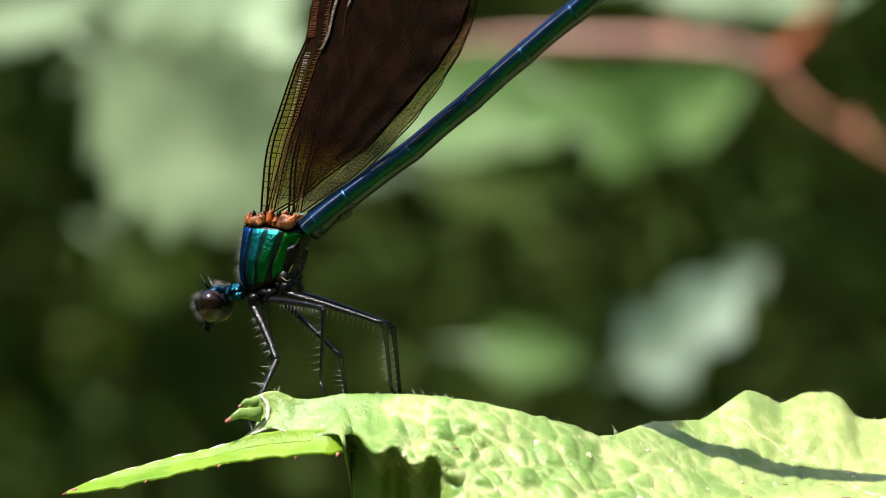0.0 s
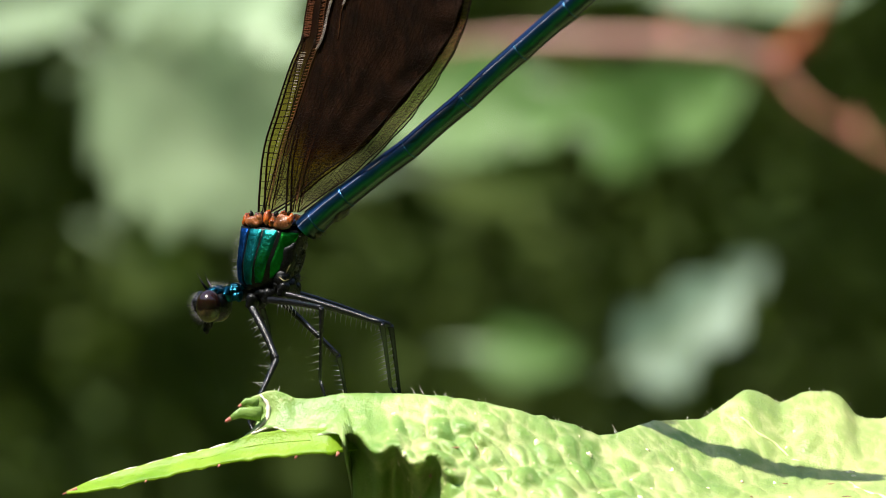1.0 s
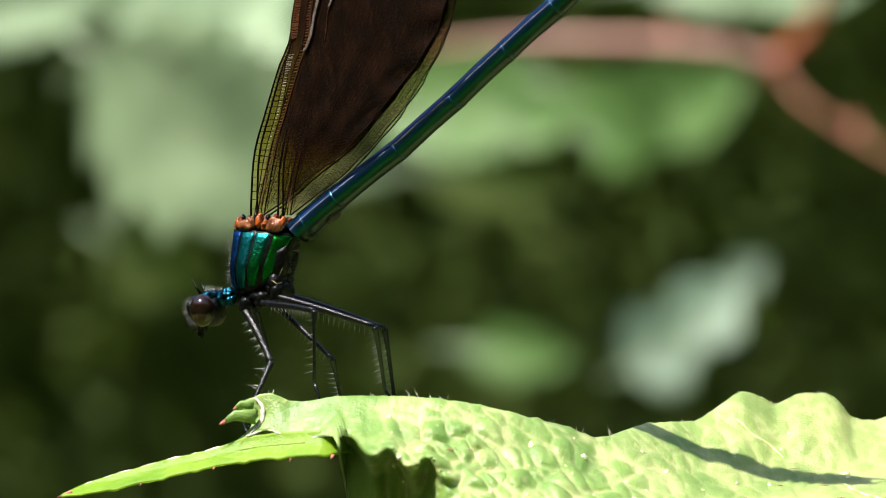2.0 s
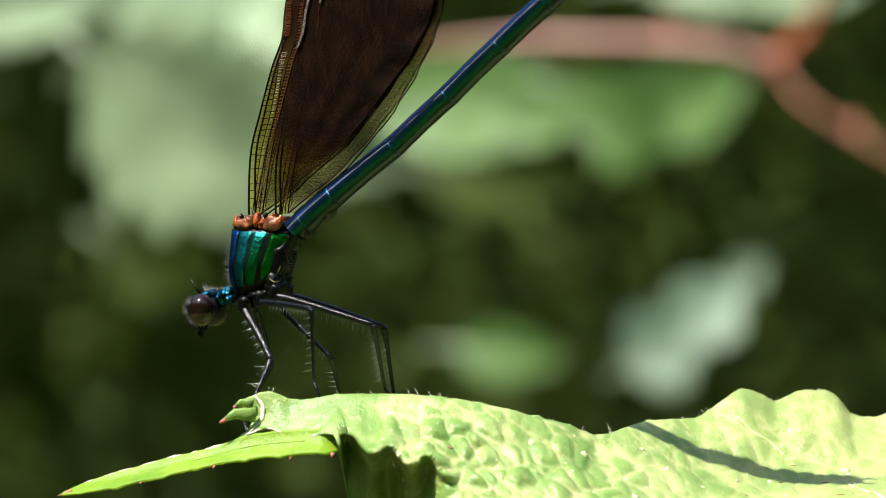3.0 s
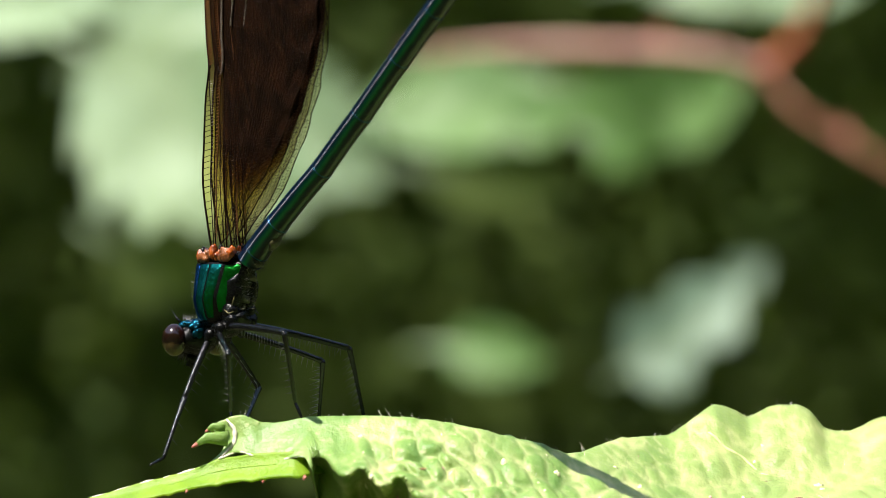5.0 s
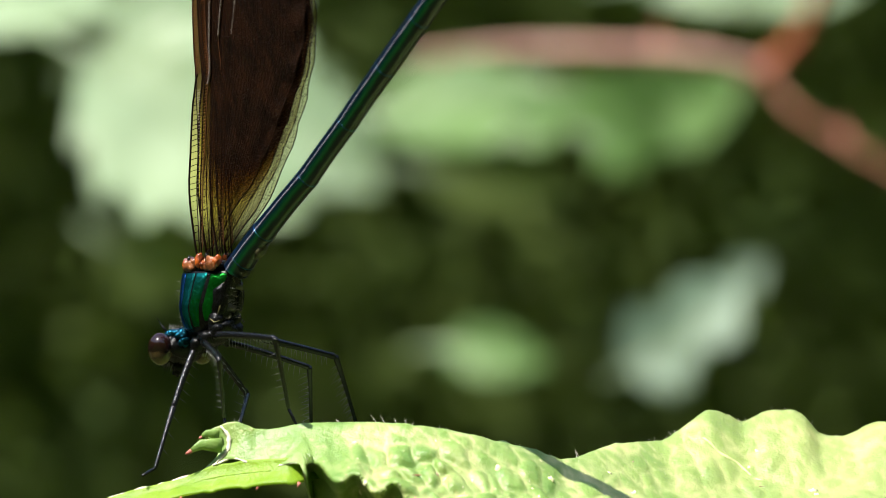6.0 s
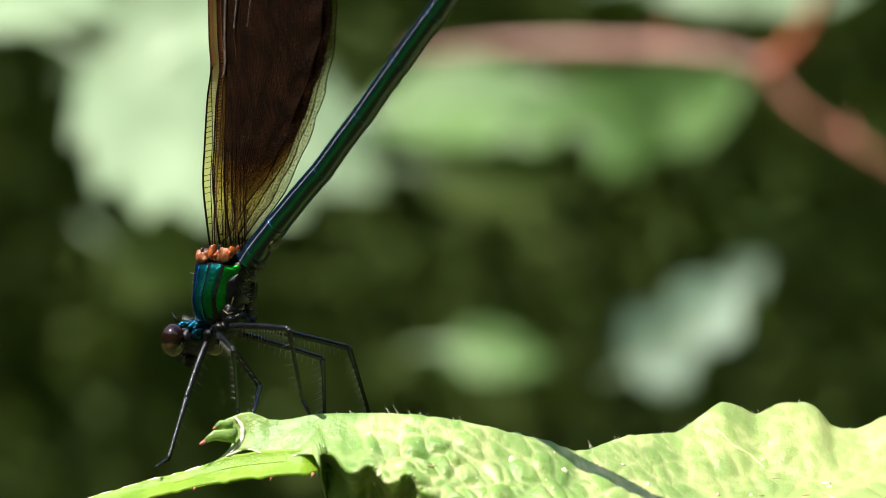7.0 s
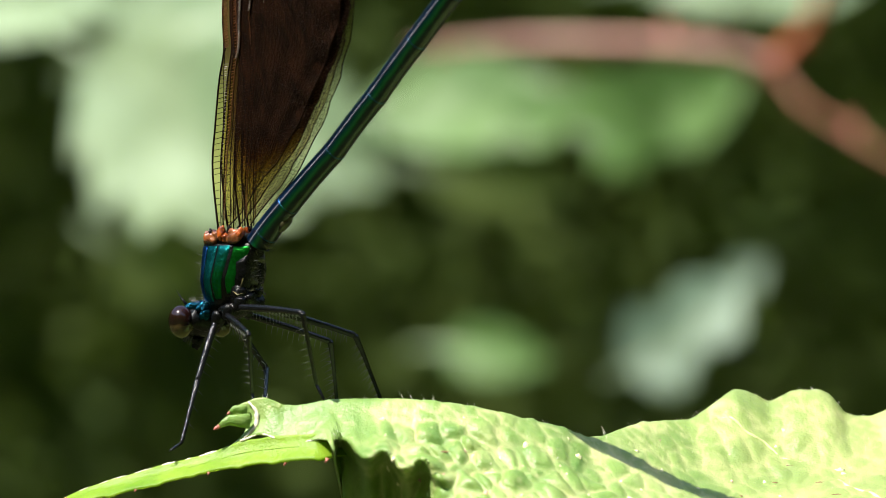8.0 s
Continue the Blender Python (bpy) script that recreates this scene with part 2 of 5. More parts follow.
def tube(bm, points, radii, n=10, flat=1.0, caps=True):
    """A round, tapering run through points; flat squeezes it across the second axis."""
    pts = [Vector(p) for p in points]
    rings = []
    a = b = None
    for i, p in enumerate(pts):
        d = (pts[min(i + 1, len(pts) - 1)] - pts[max(i - 1, 0)]).normalized()
        if a is None:
            a, b = ring_frame(d)
        else:
            a = (a - d * a.dot(d)).normalized()
            b = d.cross(a).normalized()
        r = radii[i]
        rings.append([bm.verts.new(p + (a * math.cos(w) + b * math.sin(w) * flat) * r) for w in (2 * math.pi * j / n for j in range(n))])
    for p, q in zip(rings, rings[1:]):
        for j in range(n):
            bm.faces.new((p[j], p[(j + 1) % n], q[(j + 1) % n], q[j]))
    if caps:
        bm.faces.new(rings[0][::-1])
        bm.faces.new(rings[-1])
    return rings


def spike(bm, a, b, r):
    """A thin pointed bristle from a to b."""
    a, b = Vector(a), Vector(b)
    s, t = ring_frame(b - a)
    base = [bm.verts.new(a + (s * math.cos(w) + t * math.sin(w)) * r) for w in (0, 2.094, 4.189)]
    tip = bm.verts.new(b)
    for j in range(3):
        bm.faces.new((base[j], base[(j + 1) % 3], tip))


def blob(bm, centre, size, lumps=0.0, seed=0, sub=3, turn=None):
    """A rounded lump with an uneven surface."""
    made = bmesh.ops.create_icosphere(bm, subdivisions=sub, radius=1.0)["verts"]
    for v in made:
        k = 1.0 + lumps * noise.noise(v.co * 1.6 + Vector((seed * 3.1, seed, 0)))
        c = Vector((v.co.x * size[0], v.co.y * size[1], v.co.z * size[2])) * k
        if turn:
            c.rotate(turn)
        v.co = c + Vector(centre)
    return made


def curve_at(table, t):
    """Smooth value of a small table of (position, value...) rows."""
    xs = [row[0] for row in table]
    t = min(max(t, xs[0]), xs[-1])
    i = max(0, min(len(xs) - 2, sum(1 for x in xs if x <= t) - 1))
    h = xs[i + 1] - xs[i]
    s = (t - xs[i]) / h
    out = []
    for k in range(1, len(table[0])):
        y0, y1 = table[i][k], table[i + 1][k]
        m0 = (y1 - table[i - 1][k]) / (xs[i + 1] - xs[i - 1]) * h if i > 0 else y1 - y0
        m1 = (table[i + 2][k] - y0) / (xs[i + 2] - xs[i]) * h if i + 2 < len(xs) else y1 - y0
        if i > 0 and (y1 - y0) * (y0 - table[i - 1][k]) <= 0:
            m0 = 0.0
        if i + 2 < len(xs) and (y1 - y0) * (table[i + 2][k] - y1) <= 0:
            m1 = 0.0
        out.append((2 * s**3 - 3 * s**2 + 1) * y0 + (s**3 - 2 * s**2 + s) * m0 + (3 * s**2 - 2 * s**3) * y1 + (s**3 - s**2) * m1)
    return out[0] if len(out) == 1 else out


def eased(t, t0, t1):
    s = min(1.0, max(0.0, (t - t0) / (t1 - t0)))
    return s * s * (3 - 2 * s)


# ---- the bramble leaf on which the damselfly stands (millimetres from the lens axis) ----
LEAF_ORIGIN = Vector((-1.6, -4.0, -10.7))
RIM = [(-15.2, -11.6), (-14.4, -11.15), (-12.4, -10.4), (-10.2, -11.0), (-6.8, -10.6), (-1.6, -10.7), (3.2, -11.3), (6.5, -12.2), (9.0, -12.8),
       (12.1, -13.85), (13.1, -13.6), (16.1, -12.9), (19.0, -12.9), (21.5, -11.6), (23.0, -10.75), (24.4, -11.2), (25.5, -11.75), (27.3, -11.0),
       (29.4, -10.95), (30.3, -11.5), (31.2, -12.65), (33.0, -13.0), (36.0, -12.0), (42.0, -13.5), (52.0, -16.0)]
MIDDLE = [(-16, -11.0), (9.0, -12.8), (14.0, -13.7), (22.0, -13.6), (32.0, -13.2), (42.0, -14.0), (52.0, -16.0)]
RIM_Y = [(-16, -4.5), (-8, -5.0), (0, -5.0), (8, -3.0), (12, -0.5), (16, 3.8), (23, 9.3), (30, 11.0), (40, 11.0), (52, 4.0)]
BACK = [(-16, 1.5), (-12, 5.0), (-6, 11.0), (4, 13.0), (9, 9.0), (12, 4.0), (16, 1.2), (23, 0.5), (52, 0.5)]


def leaf_point(x, v):
    """A point of the leaf: v from -1 (far margin) over 0 (the ridge) to 1 (near margin)."""
    top, y0 = curve_at(RIM, x) + 0.07 * noise.noise(Vector((x * 1.7, 0, 3))), curve_at(RIM_Y, x)
    if v < 0:
        w = -v
        reach = curve_at(BACK, x)
        y, z = y0 + reach * w, top - 0.10 * reach * w - 0.9 * w * w
    else:
        flap = 1.0 / (1.0 + math.exp(min(60.0, (x + 6.7) * 5.0)))
        depth = (0.8 + 2.2 * min(1.0, max(0.0, (x + 13.0) / 6.0))) * flap + (17.0 + 12.0 * min(1.0, max(0.0, (x - 3.0) / 12.0))) * (1 - flap)
        drop = 2.6 * flap + 13.0 * (1 - flap)
        round_off = math.sin(min(1.0, v * 4.0) * math.pi / 2)
        calm = eased(v, 0.0, 0.30) * eased(x, 11.0, 15.0)
        top += (curve_at(MIDDLE, x) - top) * calm
        y = y0 - depth * v
        z = top - drop * (0.10 * round_off + 0.90 * v ** 1.15)
        # the overhanging fold beside the drip tip
        lip = min(1.3, (0.22 + 0.035 * math.sin(x * 2.3) + 0.02 * (x + 6)) * 13.0 / drop)
        wide = min(1.0, max(0.0, (2.2 - x) / 4.6)) * min(1.0, max(0.0, (x + 7.1) / 0.35))
        under = wide * min(1.0, max(0.0, (v - lip) / 0.05))
        y += wide * 22.0 * max(0.0, v - lip) + 2.6 * under - 1.7 * wide * min(1.0, max(0.0, (x + 6.3) / 2.0)) * math.exp(-((v - lip) / 0.09) ** 2)
        z -= 0.3 * under
    if x < -11.0 and v > 0:
        x += 1.0 * math.sin(math.pi * min(1.0, v * 1.05)) * min(1.0, (-11.0 - x) / 3.2)
    return Vector((x, y, z))


def pillow(x, y):
    """Relief of a leaf that bulges between its veins."""
    wx, wy = noise.noise(Vector((x * 0.4, y * 0.4, 7))), noise.noise(Vector((x * 0.4, y * 0.4, 17)))
    d, _ = noise.voronoi(Vector((x * 0.62 + 0.35 * wx + 0.10 * y, y * 0.42 + 0.35 * wy, 0.0)))
    big = min(1.0, (d[1] - d[0]) * 1.5)
    return math.sin(big * math.pi / 2) + 0.35 * noise.noise(Vector((x * 0.9, y * 0.9, 2))) + 0.10 * noise.noise(Vector((x * 2.6, y * 2.6, 5)))


def bramble_leaf():
    leaf = tagged(new("bramble_leaf"), "bright green sunlit bramble leaf with serrated margin and pointed drip tip", "leaf")
    leaf.location = (LEAF_ORIGIN.x * MM, LEAF_ORIGIN.y * MM, AXIS + LEAF_ORIGIN.z * MM)
    bm = bmesh.new()
    nx, back, front = 360, 14, 84
    seam = bm.verts.layers.float.new("seam")
    grid = []
    for i in range(nx + 1):
        x = -14.5 + (52.0 + 14.5) * (i / nx) ** 1.15
        column = []
        for j in range(-back, front + 1):
            v = j / back if j < 0 else j / front
            p = leaf_point(x, v)
            amp = 0.09 + 0.74 * min(1.0, max(0.0, (x + 4.5) / 4.0)) - 0.50 * min(1.0, max(0.0, (x - 7.0) / 7.0))
            amp *= min(1.0, max(0.2, abs(v) * 6.0))
            rise = (pillow(p.x, p.y + 0.6 * p.z) - 0.5) * amp
            p += Vector((0, -0.62, 0.5)) * rise
            made = bm.verts.new(p - LEAF_ORIGIN)
            made[seam] = max(0.0, 1.0 - 2.3 * max(0.0, pillow(p.x, p.y + 0.6 * p.z))) * min(1.0, max(0.0, (x + 6.0) / 3.0)) if v > 0 else 0.0
            column.append(made)
        grid.append(column)
    for a, b in zip(grid, grid[1:]):
        for j in range(len(a) - 1):
            bm.faces.new((a[j], b[j], b[j + 1], a[j + 1]))
    blade = part("blade", bm, MAT_LEAF, leaf, "puckered bright green leaf blade with pale veins")
    solid = blade.modifiers.new("thickness", "SOLIDIFY")
    solid.thickness, solid.offset = 0.00018, 0.0

    # the long drip tip that bends down beside the fold
    bm = bmesh.new()
    upper = [(-27.25, -17.62), (-25.2, -16.75), (-20.2, -15.3), (-16.0, -14.3), (-14.2, -13.6), (-12.0, -13.2), (-9.0, -13.0), (-5.6, -13.1)]
    lower = [(-27.25, -17.70), (-24.5, -17.35), (-20.2, -16.45), (-16.0, -15.5), (-11.8, -14.95), (-9.0, -14.7), (-5.6, -14.6)]
    cols = []
    for i in range(91):
        x = -27.25 + 21.65 * i / 90
        zu, zl = curve_at(upper, x), curve_at(lower, x)
        saw = 0.10 * max(0.0, math.sin(x * 2.1) + math.sin(x * 5.3) * 0.5) * min(1.0, i / 12)
        column = []
        for j in range(13):
            s = j / 12
            z = (zu + saw * 0.4) * (1 - s) + (zl - saw) * s
            y = -5.7 - 1.5 * s + 0.3 * math.sin(s * math.pi) - 0.03 * (x + 5.6) - 1.6 * min(1.0, max(0.0, (x + 13.5) / 5.0)) + 5.4 * min(1.0, max(0.0, (x + 8.4) / 2.6)) ** 2
            column.append(bm.verts.new(Vector((x, y, z + 0.05 * noise.noise(Vector((x, s * 4, 0))))) - LEAF_ORIGIN))
        cols.append(column)
    for a, b in zip(cols, cols[1:]):
        for j in range(12):
            bm.faces.new((a[j], b[j], b[j + 1], a[j + 1]))
    tip = part("drip_tip", bm, MAT_TIP, leaf, "long narrow translucent green drip tip")
    solid = tip.modifiers.new("thickness", "SOLIDIFY")
    solid.thickness, solid.offset = 0.00016, 0.0
    bm = bmesh.new()
    tube(bm, [Vector(p) - LEAF_ORIGIN for p in ((-26.5, -6.0, -17.42), (-26.95, -6.0, -17.56), (-27.6, -5.95, -17.80))], [0.17, 0.12, 0.02], 8, 0.5)
    part("tooth", bm, MAT_RED, tip, "red pointed end")

    bm = bmesh.new()
    run = []
    for k in range(31):
        x = -26.6 + 17.0 * k / 30
        zu, zl = curve_at(upper, x), curve_at(lower, x)
        run.append(Vector((x, -5.7 - 0.75 + 0.3 - 0.03 * (x + 5.6) - 1.6 * min(1.0, max(0.0, (x + 13.5) / 5.0)) - 0.08, 0.52 * zu + 0.48 * zl)))
    tube(bm, [p - LEAF_ORIGIN for p in run], [0.012 + 0.03 * k / 30 for k in range(31)], 6, 0.8)
    part("midrib", bm, MAT_TIP, tip, "pale midrib of the drip tip")

    bm = bmesh.new()
    curl = [(0.0, (-13.3, -4.95, -10.6)), (0.4, (-12.7, -5.15, -11.5)), (0.7, (-12.8, -5.35, -12.4)), (1.0, (-13.6, -5.6, -13.2))]
    edge = [Vector(curve_at([(q, *p) for q, p in curl], k / 14)) for k in range(15)]
    tube(bm, [p - LEAF_ORIGIN for p in edge], [0.05 + 0.12 * math.sin(math.pi * k / 14) + 0.03 * math.sin(k * 2.3) for k in range(15)], 9, 0.8)
    part("margin", bm, MAT_MARGIN, leaf, "pale curled leaf margin")

    # curled teeth of the margin
    for a, m, b, r in (((-13.2, -5.6, -12.0), (-14.7, -5.9, -11.9), (-15.7, -6.1, -12.5), 0.38), ((-13.4, -5.2, -11.2), (-14.3, -5.4, -11.1), (-14.8, -5.5, -11.45), 0.26)):
        bm = bmesh.new()
        pts = [Vector(a).lerp(Vector(m), s) if s <= 1 else Vector(m).lerp(Vector(b), s - 1) for s in (0, 0.5, 1, 1.35, 1.7)]
        tube(bm, [p - LEAF_ORIGIN for p in pts], [r * 1.5, r * 1.2, r, r * 0.7, r * 0.42], 10, 0.45)
        tooth = part("tooth", bm, MAT_LEAF, leaf, "curled serration tooth with a red point")
        bm = bmesh.new()
        d = Vector(b) - Vector(m)
        tube(bm, [p - LEAF_ORIGIN for p in (Vector(m) + d * 0.68, Vector(b), Vector(b) + d * 0.1)], [r * 0.44, r * 0.3, 0.03], 8, 0.6)
        part("point", bm, MAT_RED, tooth)
    for x, z, s in ((-10.6, -14.95, 0.20), (-16.2, -15.65, 0.14), (-7.6, -14.75, 0.22), (-21.5, -16.8, 0.12)):
        bm = bmesh.new()
        p = Vector((x, -7.0 - 1.6 * min(1.0, max(0.0, (x + 13.5) / 5.0)), z))
        tube(bm, [q - LEAF_ORIGIN for q in (p + Vector((0.25 * s, 0.1, 0.3 * s)), p + Vector((0, 0, -0.35 * s)), p + Vector((-0.5 * s, 0, -1.2 * s)))], [s * 0.7, s * 0.5, 0.03], 7, 0.6)
        part("tooth", bm, MAT_RED, tip, "small reddish tooth")

    def on_blade(x, v, lift=0.05):
        p = leaf_point(x, v)
        amp = (0.09 + 0.74 * min(1.0, max(0.0, (x + 4.5) / 4.0)) - 0.50 * min(1.0, max(0.0, (x - 7.0) / 7.0))) * min(1.0, max(0.2, abs(v) * 6.0))
        return p + Vector((0, -0.62, 0.5)) * ((pillow(p.x, p.y + 0.6 * p.z) - 0.5) * amp) + Vector((0, -0.7, 0.7)) * lift

    for x0, v0, x1, v1, r, lift in ((20.0, 0.03, 28.0, 0.23, 0.20, -0.03), (28.0, 0.23, 35.0, 0.48, 0.20, -0.03), (30.0, 0.03, 34.0, 0.22, 0.16, -0.04), (24.0, 0.03, 25.5, 0.16, 0.12, -0.06),
                                    (16.0, 0.10, 23.0, 0.34, 0.13, -0.09), (12.5, 0.12, 17.0, 0.42, 0.12, -0.09), (21.0, 0.30, 27.0, 0.26, 0.12, -0.07), (2.0, 0.22, 4.4, 0.30, 0.10, -0.02), (4.4, 0.30, 6.2, 0.26, 0.10, -0.02)):
        bm = bmesh.new()
        run = [on_blade(x0 + (x1 - x0) * k / 20, v0 + (v1 - v0) * k / 20 + 0.008 * math.sin(k * 0.9), lift) for k in range(21)]
        tube(bm, [p - LEAF_ORIGIN for p in run], [r * (0.25 + 0.75 * math.sin(math.pi * k / 20)) * (1 + 0.25 * math.sin(k * 2.1)) for k in range(21)], 8, 0.6)
        part("vein", bm, MAT_RIDGE, blade, "pale raised vein")
    rng = random.Random(21)
    for x, v, size in ((28.8, 0.30, 0.55), (29.8, 0.38, 0.45), (30.4, 0.34, 0.4), (25.2, 0.28, 0.3), (26.6, 0.22, 0.3), (14.0, 0.62, 0.6), (4.2, 0.30, 0.5), (17.2, 0.36, 0.5), (9.0, 0.52, 0.4), (0.8, 0.24, 0.4), (31.5, 0.42, 0.4), (22.5, 0.34, 0.3)):
        bm = bmesh.new()
        c = on_blade(x, v, 0.02)
        blob(bm, c - LEAF_ORIGIN, (size * 1.0, size * 0.3, size * 0.22), 0.5, int(x * 3), 3)
        part("scar", bm, MAT_SCAR if rng.random() < 0.7 else MAT_RIDGE, blade, "dry scar on the leaf")

    # cream and rosy specks, most of them where the veins meet
    made = 0
    while made < 110:
        x, v = rng.uniform(-4.5, 32.0), rng.uniform(0.04, 0.60)
        p = leaf_point(x, v)
        if pillow(p.x, p.y + 0.6 * p.z) > rng.uniform(0.1, 0.9):
            continue
        bm = bmesh.new()
        w = rng.uniform(0.08, 0.20) * (1.5 if rng.random() < 0.2 else 1.0)
        blob(bm, on_blade(x, v, -0.02) - LEAF_ORIGIN, (w * rng.uniform(0.8, 1.3), w * 0.6, w * rng.uniform(0.7, 1.7)), 0.8, made, 2)
        part("speck", bm, MAT_ROSE if made % 7 == 0 else MAT_CREAM, blade)
        made += 1
    for x0, ln, r in ((-25.9, 1.2, 0.05), (-24.2, 2.0, 0.06), (-21.6, 1.4, 0.05), (-19.7, 1.1, 0.09), (-17.9, 0.6, 0.07), (-16.9, 1.3, 0.10)):
        bm = bmesh.new()
        run = [Vector((x, -5.72 - 0.03 * (x + 5.6), curve_at(upper, x) + 0.03)) for x in (x0 + ln * k / 8 for k in range(9))]
        tube(bm, [p - LEAF_ORIGIN for p in run], [r * (0.35 + 0.65 * math.sin(math.pi * (k + 0.5) / 9)) * rng.uniform(0.7, 1.3) for k in range(9)], 7, 0.7)
        part("margin", bm, MAT_MARGIN, tip, "pale dry edge of the drip tip")
    bm = bmesh.new()
    run = [leaf_point(-13.9 + 6.2 * k / 40, 1.0) + Vector((0, -0.05, 0.02)) for k in range(41)]
    tube(bm, [p - LEAF_ORIGIN for p in run], [0.025 + 0.22 * max(0.0, noise.noise(Vector((k * 0.30, 3.1, 0)))) + 0.06 * (k < 8) for k in range(41)], 7, 0.8)
    part("margin", bm, MAT_MARGIN, leaf, "pale uneven edge of the fold")

    # stalk to the cane that carries it, and the midrib
    bm = bmesh.new()
    run = [Vector(p) for p in ((34.0, 2.0, -20.0), (39.0, 1.0, -20.2), (46.0, 0.0, -19.6), (56.0, 1.0, -17.8), (64.0, 4.0, -16.0), (70.0, 8.0, -15.5))]
    tube(bm, [p - LEAF_ORIGIN for p in run], [0.3, 0.55, 0.8, 1.0, 1.0, 1.2], 10)
    part("stalk", bm, MAT_TIP, leaf, "green leaf stalk")

    # stiff hairs along the ridge and over the blade
    rng = random.Random(5)
    bm = bmesh.new()
    for _ in range(46):
        x = rng.uniform(-13, 33)
        p = leaf_point(x, rng.choice((-0.02, -0.05, 0.0, rng.uniform(0, 0.5))))
        d = Vector((rng.uniform(-0.6, 0.5), rng.uniform(-0.6, 0.3), rng.uniform(0.5, 1.0))).normalized()
        spike(bm, p - LEAF_ORIGIN, p + d * rng.uniform(0.25, 0.6) - LEAF_ORIGIN, 0.016)
    for _ in range(34):
        x = rng.uniform(9.0, 34.0)
        p = leaf_point(x, rng.choice((0.0, -0.03, 0.02)))
        d = Vector((rng.uniform(-0.8, 0.6), -0.2, rng.uniform(0.5, 1.0))).normalized()
        spike(bm, p - LEAF_ORIGIN, p + d * rng.uniform(0.15, 0.45) - LEAF_ORIGIN, 0.022)
    for x, dx, ln in ((-1.9, -0.6, 0.8), (-1.3, -0.5, 0.9), (-0.4, -0.5, 0.6), (-12.0, 0.2, 0.5), (12.9, -0.5, 0.9), (12.7, -0.2, 0.6)):
        p = leaf_point(x, 0.0)
        spike(bm, p - LEAF_ORIGIN, p + Vector((dx, 0, 0.8)).normalized() * ln - LEAF_ORIGIN, 0.024)
    tagged(part("hairs", bm, MAT_HAIR, leaf, "fine pale leaf hairs"), kind="stuff")
    return leaf


# ---- the damselfly; x to the tail, -y to its left side, z up, from the wing roots ----
def thorax_side(f, s, out=0.0):
    """A point of the thorax wall: f from front to rear, s from top to bottom, on the left side."""
    xf = -3.15 - 0.35 * s + 0.9 * max(0, s - 0.85) * 4
    xr = 1.75 - 1.9 * s ** 1.25 - 0.5 * max(0, s - 0.8) * 4
    x = xf + (xr - xf) * f
    w = 2.05 * (math.sin(math.pi * (0.16 + 0.78 * f)) ** 0.6) * (1 - 0.30 * (1 - s) ** 2) * (1 - 0.55 * max(0.0, s - 0.55) ** 1.3 / 0.35)
    z = -0.55 - 4.75 * s - 0.35 * f * (1 - s)
    return Vector((x, -(w + out), z))


def mirrored(bm):
    for v in bm.verts:
        v.co.y = -v.co.y
    bmesh.ops.reverse_faces(bm, faces=bm.faces)
    return bm


